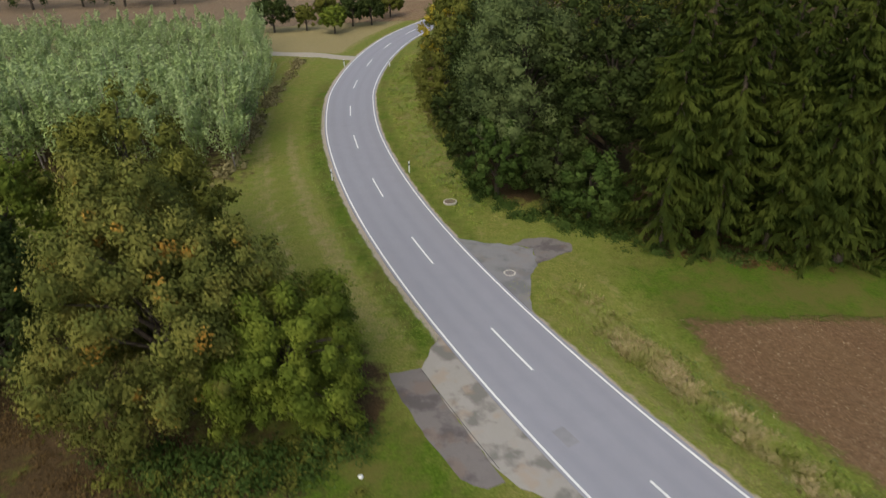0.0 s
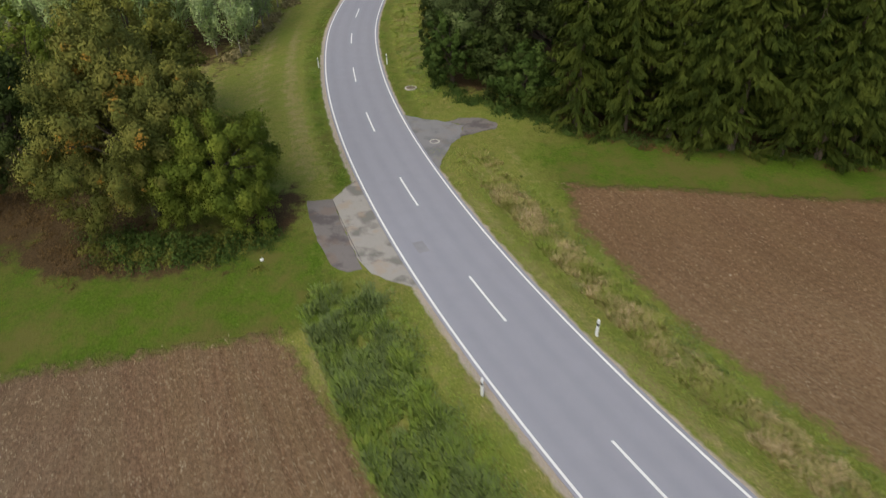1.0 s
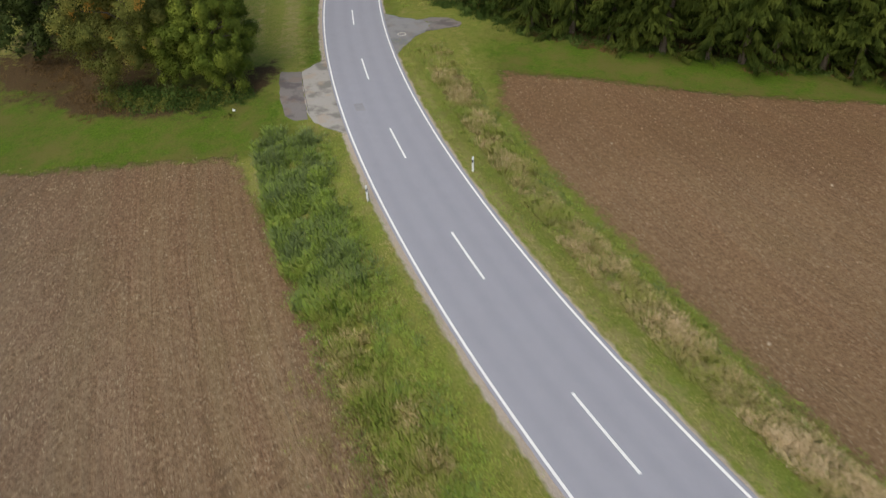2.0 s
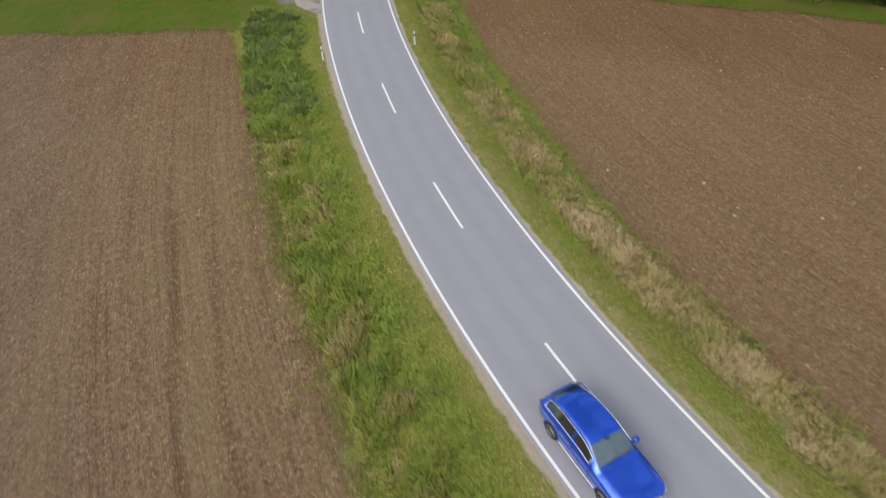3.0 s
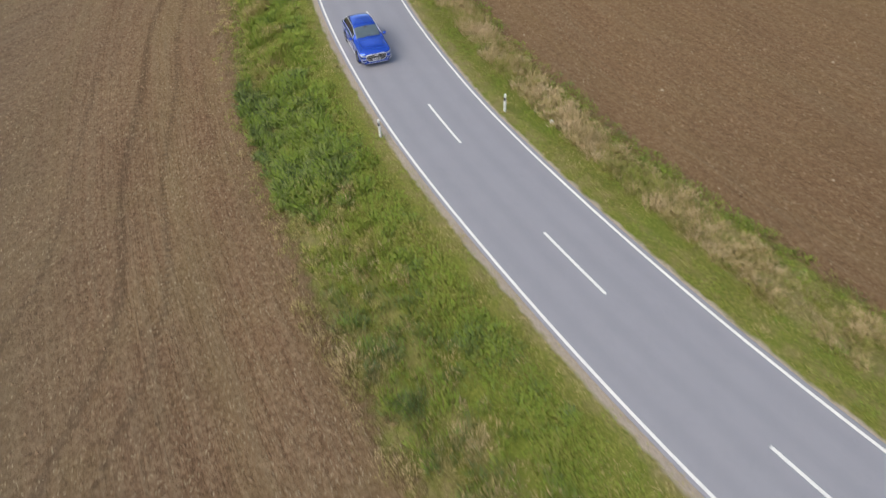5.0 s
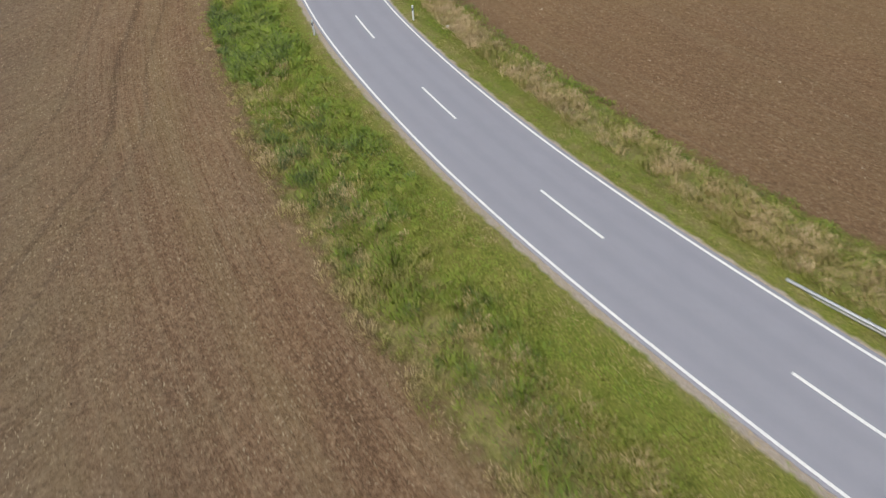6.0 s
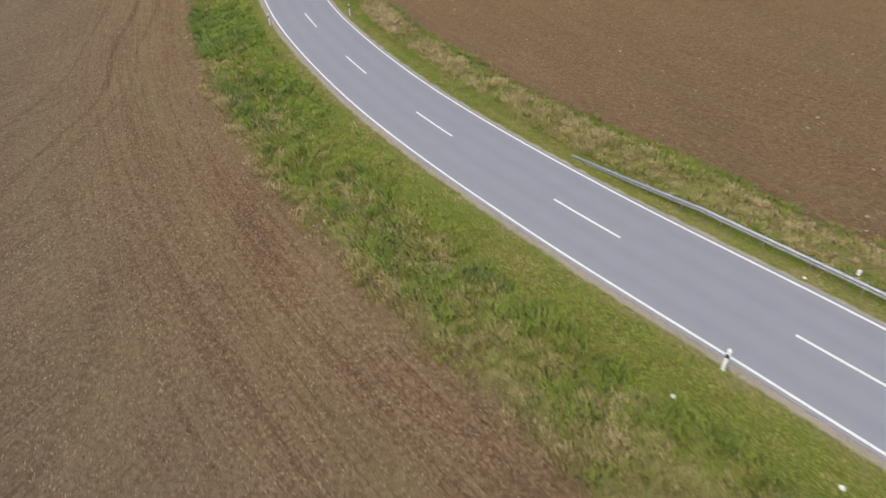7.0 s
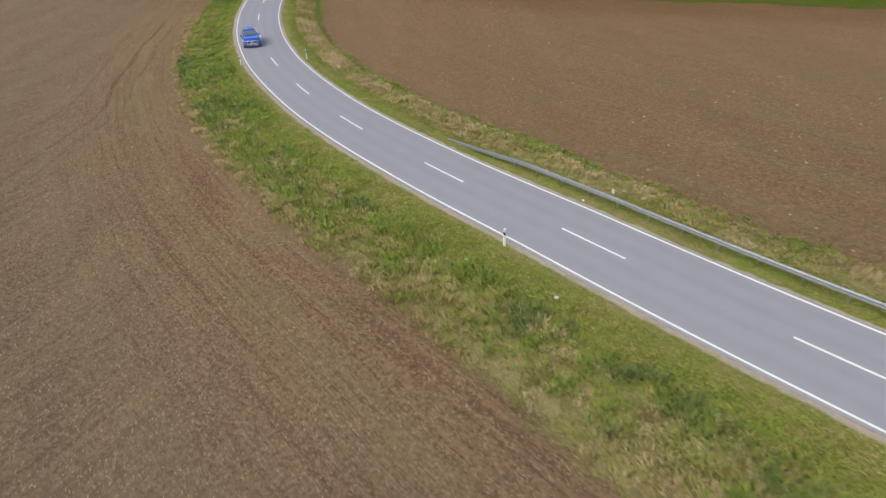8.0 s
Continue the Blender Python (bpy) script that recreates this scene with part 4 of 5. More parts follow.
def build_car(m):
    car = thing("car", m, "shiny blue coupe crossover car driving on grey asphalt", "car")
    secs, cp = car_grid(), 5
    n, k = len(secs), len(secs[0][1])
    V = np.zeros((n, 2 * k - 1, 3))
    for i, (x, pts) in enumerate(secs):
        right = np.stack([np.full(k, x), -pts[:, 0], pts[:, 1]], 1)
        left = np.stack([np.full(k, x), pts[:, 0], pts[:, 1]], 1)[:-1][::-1]
        V[i] = np.concatenate([right, left])
    cols = 2 * k - 1
    groups = {"body": [], "windscreen": [], "rear_window": [], "side_window": []}
    doors = []
    for i in range(n - 1):
        xm = (secs[i][0] + secs[i + 1][0]) / 2
        for j in range(cols - 1):
            q = V[i:i + 2, j:j + 2].reshape(-1, 3).mean(0)
            u = (j + .5) if j < k - 1 else cols - 1 - (j + .5)
            u /= cp
            key = "body"
            if u > 7.2 and .17 < xm < .82:
                key = "windscreen"
            elif u > 7.5 and -2.12 < xm < -1.86:
                key = "rear_window"
            elif 6.1 < u < 6.92 and -1.98 < xm < .50 and abs(xm + .47) > .03:
                key = "side_window"
            for ax in (1.42, -1.40):
                if math.hypot(q[0] - ax, q[2] - .37) < .41 and abs(q[1]) > .5:
                    key = None
            if key:
                groups[key].append((i * cols + j, i * cols + j + 1, (i + 1) * cols + j + 1, (i + 1) * cols + j))
    flat = V.reshape(-1, 3)

    def shell_part(name, faces, mat, label=""):
        used = sorted({a for f in faces for a in f})
        at = {a: b for b, a in enumerate(used)}
        me = mesh_from(name, flat[used], [tuple(at[a] for a in f) for f in faces], mat, True)
        return piece(name, me, car, label)

    shell_part("body", groups["body"], CAR_BLUE)
    shell_part("windscreen", groups["windscreen"], SCREEN_GLASS, "windscreen with a pale sky reflection in its colour")
    shell_part("rear_window", groups["rear_window"], CAR_GLASS, "dark rear window")
    for sgn in (1, -1):
        for lo, hi in ((-.47, .5), (-2, -.47)):
            fs = [f for f in groups["side_window"] if np.sign(flat[list(f)][:, 1].mean()) == sgn and lo < flat[list(f)][:, 0].mean() < hi]
            shell_part("side_window", fs, CAR_GLASS, "dark tinted side window")
    # ends of the shell
    for i, nm in ((0, "front_panel"), (n - 1, "rear_panel")):
        bm = bmesh.new()
        bm.faces.new([bm.verts.new(p) for p in V[i]])
        part(nm, bm, CAR_BLUE, car)

    def loop_tube(name, pts, r, mat, label="", sides=6, parent=car):
        return piece(name, tubes_mesh(name, [(pts, [r] * len(pts))], mat, sides), parent, label)

    # wheels, arches and liners
    for ax in (1.42, -1.40):
        for sgn in (1, -1):
            w = new("wheel")
            w.parent, w.matrix_basis = car, pose(ax, sgn * .83, .37, 0, 0, 0 if sgn > 0 else 180)
            prof = [(.255, -.12), (.34, -.125), (.365, -.09), (.37, 0), (.365, .09), (.34, .125), (.255, .12)]
            vs, fs, N = [], [], 40
            for a in range(N):
                t = 2 * math.pi * a / N
                vs += [(r_ * math.cos(t), y_, r_ * math.sin(t)) for r_, y_ in prof]
            kk = len(prof)
            fs = [(a * kk + b, a * kk + b + 1, ((a + 1) % N) * kk + b + 1, ((a + 1) % N) * kk + b) for a in range(N) for b in range(kk - 1)]
            piece("tyre", mesh_from("tyre", vs, fs, TYRE, True), w)
            bm = bmesh.new()
            bmesh.ops.create_cone(bm, cap_ends=True, segments=32, radius1=.25, radius2=.25, depth=.16, matrix=pose(0, -.03, 0, 90))
            part("rim_barrel", bm, BLACK, w, "dark wheel barrel")
            bm = bmesh.new()
            for a in range(5):
                for off in (-9, 9):
                    box(bm, (.20, .03, .032), pose(0, .07, 0, 0, a * 72 + off, 0) @ pose(.145, 0, 0), .006)
            bmesh.ops.create_cone(bm, cap_ends=True, segments=20, radius1=.06, radius2=.05, depth=.04, matrix=pose(0, .08, 0, -90))
            part("rim", bm, RIM, w, "grey alloy spokes")
            ring = [(.258 * math.cos(2 * math.pi * a / 32), .10, .258 * math.sin(2 * math.pi * a / 32)) for a in range(33)]
            piece("rim_lip", tubes_mesh("rim_lip", [(ring, [.016] * 33)], RIM, 6), w)
            arc_pts = [(ax + .415 * math.cos(math.radians(a)), sgn * (.925 if 20 < a < 160 else .915), .37 + .415 * math.sin(math.radians(a))) for a in range(-18, 199, 9)]
            loop_tube("wheel_arch", arc_pts, .034, CAR_BLUE)
            bm = bmesh.new()
            bmesh.ops.create_cone(bm, cap_ends=True, segments=28, radius1=.43, radius2=.43, depth=.05, matrix=pose(ax, sgn * .60, .37, 90))
            part("arch_liner", bm, BLACK, car)
    # grille with its frame and bars
    oct_ = [(-.60, .72), (-.50, .815), (.50, .815), (.60, .72), (.57, .52), (.46, .41), (-.46, .41), (-.57, .52)]
    bm = bmesh.new()
    f = bm.faces.new([bm.verts.new((2.352, y, z)) for y, z in oct_])
    part("grille", bm, BLACK, car, "black grille opening")
    pts = [(2.362, y, z) for y, z in oct_ + oct_[:1]]
    loop_tube("grille_frame", pts, .020, CHROME, "bright grille frame")
    for q in range(13):
        y = -.52 + q * 1.04 / 12
        top = .80 if abs(y) < .49 else .75
        bm = bmesh.new()
        box(bm, (.02, .010, top - .45), pose(2.362, y, (top + .45) / 2), .004)
        part("grille_bar", bm, CHROME, car)
    bm = bmesh.new()
    box(bm, (.014, .46, .10), pose(2.378, 0, .53), .004)
    part("number_plate", bm, PLATE, car, "white number plate")
    for q in (-.13, -.02, .08, .16):
        bm = bmesh.new()
        box(bm, (.004, .05, .055), pose(2.3865, q, .53))
        part("plate_bar", bm, BLACK, car)
    bm = bmesh.new()
    box(bm, (.012, .22, .055), pose(2.376, 0, .735), .01)
    part("badge", bm, CHROME, car, "plain bright badge")
    bm = bmesh.new()
    box(bm, (.08, 1.30, .022), pose(2.31, 0, .285), .008)
    part("front_lip", bm, CHROME, car, "bright front lip")
    for sgn in (1, -1):
        bm = bmesh.new()
        vs = [bm.verts.new(p) for p in ((2.368, sgn * .61, .81), (2.37, sgn * .62, .735), (2.335, sgn * .81, .735), (2.245, sgn * .90, .765), (2.11, sgn * .935, .835), (2.20, sgn * .885, .865), (2.325, sgn * .775, .85))]
        bm.faces.new(vs)
        bmesh.ops.solidify(bm, geom=list(bm.faces), thickness=.03)
        part("headlight", bm, LAMP_GLASS, car, "slim clear headlight")
        bm = bmesh.new()
        vs = [bm.verts.new(p) for p in ((2.366, sgn * .66, .57), (2.362, sgn * .64, .42), (2.335, sgn * .80, .40), (2.275, sgn * .87, .46), (2.275, sgn * .875, .57))]
        bm.faces.new(vs)
        bmesh.ops.solidify(bm, geom=list(bm.faces), thickness=.02)
        part("air_intake", bm, BLACK, car, "black side air intake")
        loop_tube("intake_frame", [(2.376, sgn * .66, .57), (2.372, sgn * .64, .42), (2.345, sgn * .80, .40), (2.285, sgn * .88, .46), (2.285, sgn * .885, .57), (2.376, sgn * .66, .57)], .012, CHROME, "bright intake frame")
        bm = bmesh.new()
        box(bm, (.17, .20, .15), pose(.56, sgn * 1.04, 1.10), .045)
        part("mirror", bm, CAR_BLUE, car, "blue door mirror", True)
        bm = bmesh.new()
        box(bm, (.06, .12, .03), pose(.57, sgn * .95, 1.05), .008)
        part("mirror_foot", bm, BLACK, car)
        loop_tube("sill_trim", [(.98, sgn * .945, .36), (0, sgn * .955, .35), (-.96, sgn * .945, .36)], .02, CHROME, "bright sill trim")
        for hx in (-.28, -1.12):
            bm = bmesh.new()
            box(bm, (.20, .03, .03), pose(hx, sgn * .952, .90), .01)
            part("door_handle", bm, CAR_BLUE, car)
        top, low = [], []
        for x, pts_ in secs:
            if -1.98 < x < .52:
                a, b = pts_[6 * cp], pts_[7 * cp]
                top.append((x, sgn * (a[0] + (b[0] - a[0]) * .93 + .016), a[1] + (b[1] - a[1]) * .93 + .010))
                low.append((x, sgn * (a[0] + (b[0] - a[0]) * .12 + .012), a[1] + (b[1] - a[1]) * .12))
        loop_tube("window_trim", low[-1:] + top[::-1] + low[:1] if top[0][0] < top[-1][0] else low[:1] + top + low[::-1], .011, CHROME, "bright window trim")
        loop_tube("belt_trim", low, .008, CHROME, "bright belt trim")
        for dx in (.60, -.46, -1.08):
            loop_tube("door_gap", [(dx, sgn * .915, 1.0), (dx + .01, sgn * .948, .8), (dx + .02, sgn * .95, .6), (dx + .03, sgn * .92, .37)], .006, BLACK)
        loop_tube("bonnet_gap", [(2.2, sgn * .60, .94), (1.8, sgn * .69, 1.03), (1.3, sgn * .71, 1.075), (.9, sgn * .71, 1.115)], .005, BLACK)
        bm = bmesh.new()
        box(bm, (.05, .42, .09), pose(-2.27, sgn * .62, .93, 0, 0, sgn * 14), .015)
        part("tail_lamp", bm, LAMP_RED, car, "red tail lamp")
    for q in (-.32, .30):
        loop_tube("wiper", [(.87, q - .1, 1.15), (.80, q + .2, 1.20), (.75, q + .45, 1.235)], .008, BLACK)
    bm = bmesh.new()
    box(bm, (.09, .92, .025), pose(-2.19, 0, 1.212, 0, 10, 0), .01)
    part("spoiler", bm, CAR_BLUE, car)
    bm = bmesh.new()
    box(bm, (.10, .16, .012), pose(.235, 0, 1.525, 0, 32, 0), .004)
    part("sensor_cover", bm, BLACK, car)
    for q in (-.30, .30):
        loop_tube("bonnet_crease", [(2.28, q * .9, .912), (1.9, q, 1.028), (1.4, q * 1.15, 1.078), (.95, q * 1.3, 1.122)], .006, CAR_BLUE)
    bm = bmesh.new()
    box(bm, (.14, .05, .05), pose(-1.28, 0, 1.60, 0, -14, 0), .015)
    part("antenna_fin", bm, CAR_BLUE, car)
    return car


cx, cy = along(np.array([163.9]), np.array([-1.25]))
tx, ty = np.interp(163.9, ARC, WAY[:, 0]), np.interp(163.9, ARC, WAY[:, 1])
build_car(pose(float(cx[0]), float(cy[0]), float(road_z(163.9)) + float(bank(163.9, -1.25)) + 0.012, 0, 0, math.degrees(math.atan2(ty, tx))) @ pose(0, 0, 0, -1.4))


# ---- roadside furniture ----
def marker_post(s, d, label):
    x, y = along(s, d)
    tx, ty = np.interp(s, ARC, WAY[:, 0]), np.interp(s, ARC, WAY[:, 1])
    ob = thing("marker_post", pose(float(x), float(y), gz(x, y) - 0.05, 0, 0, math.degrees(math.atan2(ty, tx))), label, "marker post", "road marker posts")
    sect = [(.06, -.05), (.065, .02), (.03, .055), (-.03, .055), (-.065, .02), (-.06, -.05)]
    for nm, lo, hi, mat, grow in (("shaft", 0.0, .72, WHITE, 1.0), ("black_band", .72, .90, BLACK, 1.01), ("cap", .90, 1.05, WHITE, 1.0)):
        bm = bmesh.new()
        tilt = .06
        base = [bm.verts.new((a * grow, b * grow, lo + (0 if lo == 0 else b * tilt * 8))) for a, b in sect]
        over = [bm.verts.new((a * grow, b * grow, hi + b * tilt * 8)) for a, b in sect]
        for i in range(6):
            bm.faces.new((base[i], base[(i + 1) % 6], over[(i + 1) % 6], over[i]))
        bm.faces.new(over)
        bm.faces.new(base[::-1])
        bmesh.ops.recalc_face_normals(bm, faces=bm.faces)
        part(nm, bm, mat, ob)
    for sgn in (1, -1):
        bm = bmesh.new()
        box(bm, (.008, .045, .14), pose(sgn * .068, 0, .81), .003)
        part("reflector", bm, LAMP_GLASS, ob)
    return ob


for s in (46.0, 87.5, 131.2, 172.8, 217.2, 260):
    marker_post(s, -3.35, "white plastic roadside marker post with a black band")
    if s < 200:
        marker_post({131.2: 130.5, 172.8: 173.5}.get(s, s + 0.4), 3.4, "white plastic roadside marker post with a black band")


def guard_rail(s0, s1, d):
    rail = thing("guard_rail", pose(0, 0, 0), "galvanised steel guard rail along the road's outer edge", "guard rail")
    s = np.arange(s0, s1 + .1, 1.0)
    ramp = np.clip((s - s0) / 8.0, 0, 1)
    top = 0.10 + 0.60 * ramp
    prof = [(0, 0), (.0, -.03), (-.075, -.07), (-.075, -.11), (-.01, -.145), (-.01, -.165), (-.075, -.20), (-.075, -.24), (0, -.28), (0, -.31)]
    vs = []
    for p, z in prof:
        x, y = along(s, np.full(len(s), d + p))
        vs.append(np.stack([x, y, road_z(s) + bank(s, np.full(len(s), d)) + top + z - 0.04], 1))
    V = np.stack(vs, 1).reshape(-1, 3)
    k = len(prof)
    me = mesh_from("beam", V, [(i * k + j, i * k + j + 1, (i + 1) * k + j + 1, (i + 1) * k + j) for i in range(len(s) - 1) for j in range(k - 1)], STEEL)
    beam = piece("beam", me, rail)
    mod = beam.modifiers.new("thick", "SOLIDIFY")
    mod.thickness = 0.008
    for q in np.arange(s0 + 3, s1, 2.0):
        x, y = along(q, d + 0.06)
        tx, ty = np.interp(q, ARC, WAY[:, 0]), np.interp(q, ARC, WAY[:, 1])
        h = 0.06 + 0.62 * min(1, (q - s0) / 8.0)
        g = gz(x, y) - 0.1
        z1 = float(road_z(q) + bank(q, d)) + h
        bm = bmesh.new()
        box(bm, (.05, .09, max(.12, z1 - g)), pose(float(x), float(y), (z1 + g) / 2, 0, 0, math.degrees(math.atan2(ty, tx))), .006)
        part("post", bm, STEEL, rail)
    return rail


guard_rail(203.7, 268, 3.8)
x, y = along(218.3, 3.9)
rp = thing("rail_reflector", pose(float(x), float(y), float(road_z(218.3) + bank(218.3, 3.8)) + 0.70), "white marker cap mounted on the guard rail", "reflector")
bm = bmesh.new()
box(bm, (.12, .10, .34), pose(0, 0, .15), .03)
part("cap", bm, WHITE, rp)
bm = bmesh.new()
box(bm, (.125, .105, .05), pose(0, 0, .05))
part("band", bm, BLACK, rp)


def manhole(s, d, radius, label, up=0.0):
    x, y = along(s, d)
    ob = thing("manhole", pose(float(x), float(y), gz(x, y) + up), label, "manhole cover")
    vs, fs, N = [], [], 32
    prof = [(radius, -.15), (radius, .03), (radius - .03, .045), (radius - .12, .045), (radius - .12, .01)]
    for a in range(N):
        t = 2 * math.pi * a / N
        vs += [(r_ * math.cos(t), r_ * math.sin(t), z_) for r_, z_ in prof]
    k = len(prof)
    fs = [(a * k + b, ((a + 1) % N) * k + b, ((a + 1) % N) * k + b + 1, a * k + b + 1) for a in range(N) for b in range(k - 1)]
    piece("ring", mesh_from("ring", vs, fs, CONCRETE, False), ob, "pale concrete ring")
    bm = bmesh.new()
    bmesh.ops.create_cone(bm, cap_ends=True, segments=32, radius1=radius - .125, radius2=radius - .125, depth=.04, matrix=pose(0, 0, .012))
    for a in range(-2, 3):
        box(bm, (.03, (radius - .2) * 1.5 * math.cos(a * .5), .012), pose(a * .09, 0, .036))
    part("cover", bm, IRON, ob, "rusty iron cover")
    return ob


manhole(107.0, 4.0, .42, "round iron manhole cover in the field entry's asphalt")
manhole(95.3, 4.7, .55, "manhole with a concrete ring in the verge grass", 0.06)


def stone(x, y, size, mat, label, name="stone", category="stone", seed=0, squash=.6):
    bm = bmesh.new()
    bmesh.ops.create_icosphere(bm, subdivisions=2, radius=size)
    rr = random.Random(seed)
    for v in bm.verts:
        v.co *= 1 + rr.uniform(-.18, .18)
        v.co.z *= squash
    ob = part(name, bm, mat, None, "", False, pose(x, y, gz(x, y) + size * squash * .5, rr.uniform(-10, 10), rr.uniform(-10, 10), rr.uniform(0, 360)))
    return tagged(ob, label, category)


for s, d, q, lab in ((175.4, 5.15, .12, "white plastic bag lying in verge grass"), (221.8, -4.7, .085, "white scrap of litter in verge grass"), (216.7, -5.5, .085, "pale scrap of litter in verge grass"), (216.8, 3.3, .07, "pale scrap of litter beside the guard rail")):
    x, y = along(s, d)
    stone(float(x), float(y), q, WHITE, lab, "litter_scrap", "litter", int(s), .9)
stone(-4.3, 18.4, .11, WHITE, "white plastic bag under the hazel's fringe", "litter_scrap", "litter", 3, .9)


# ---- plants of the verges ----
def strip(rng, n, s0, s1, d0, d1):
    """Random plan points of a strip along the road."""
    return along(rng.uniform(s0, s1, n), rng.uniform(min(d0, d1), max(d0, d1), n))


def weeds(name, label, plants, radius, height, leaf, mat, seed, s0, s1, d0, d1, per=90):
    """Leafy weed plants in one mesh: mounds of leaves on short stalks."""
    rng = np.random.default_rng(seed)
    px, py = strip(rng, plants, s0, s1, d0, d1)
    r = radius * rng.uniform(0.5, 1.4, plants)
    h = height * rng.uniform(0.5, 1.25, plants)
    i = np.repeat(np.arange(plants), per)
    v = shell(rng, len(i))
    v[:, 2] = np.abs(v[:, 2])
    q = np.abs(rng.normal(0.75, 0.4, len(i)))
    x, y = px[i] + v[:, 0] * r[i] * q, py[i] + v[:, 1] * r[i] * q
    z = ground_z(px, py)[i] + v[:, 2] * h[i] * q
    size = leaf * rng.uniform(0.6, 1.4, len(i))
    me = leaves_mesh(name, np.stack([x, y, z], 1), v + np.array([0, 0, 0.4]), size * 1.5, size * 0.8, mat, rng, 0.6, v + np.array([0, 0, 0.6]))
    return tagged(new(name, me), label, "weeds", kind="stuff")


def patchy(x, y, size, seed):
    """Smooth random values from 0 to 1 over the plan, in patches of that size."""
    g = np.random.default_rng(seed).random((64, 64))
    u, v = np.asarray(x) / size + 500, np.asarray(y) / size + 500
    i, j = np.floor(u).astype(int), np.floor(v).astype(int)
    p, q = u - i, v - j
    p, q = p * p * (3 - 2 * p), q * q * (3 - 2 * q)
    a = g[i % 64, j % 64] * (1 - p) + g[(i + 1) % 64, j % 64] * p
    b = g[i % 64, (j + 1) % 64] * (1 - p) + g[(i + 1) % 64, (j + 1) % 64] * p
    return a * (1 - q) + b * q


def herb_material(name, stops):
    """Standing grass and herbs: green at the foot, the tip's own colour by how withered the plant is."""
    g = Graph(material(name, 0.8, 0, 0.05))
    isl = g.t.nodes.new("ShaderNodeNewGeometry").outputs["Random Per Island"]
    ripe = g.math("ADD", g.attr("ripe"), g.math("MULTIPLY", g.math("SUBTRACT", isl, 0.5), 0.22))
    top = g.ramp(ripe, stops)
    col = g.mix(g.math("MULTIPLY", g.range(g.attr("height"), 0.75, 0.0), 0.5), top, g.ramp(ripe, [(0.2, (0.125, 0.175, 0.032)), (0.8, (0.28, 0.24, 0.095))]))
    g.base(col)
    mx = g.node("ShaderNodeMixShader")
    g.put(mx.inputs[0], 0.2)
    g.put(mx.inputs[1], g.b.outputs[0])
    g.put(mx.inputs[2], g.node("ShaderNodeBsdfTranslucent", Color=col).outputs[0])
    g.t.links.new(mx.outputs[0], g.t.nodes["Material Output"].inputs["Surface"])
    return g.m


HERBS = herb_material("verge_herbs", [(0.0, (0.13, 0.17, 0.078)), (0.12, (0.185, 0.24, 0.082)), (0.24, (0.215, 0.315, 0.055)), (0.32, (0.25, 0.335, 0.06)), (0.44, (0.285, 0.31, 0.078)), (0.58, (0.335, 0.305, 0.12)),
                                      (0.75, (0.50, 0.39, 0.215)), (1.0, (0.62, 0.49, 0.32))])


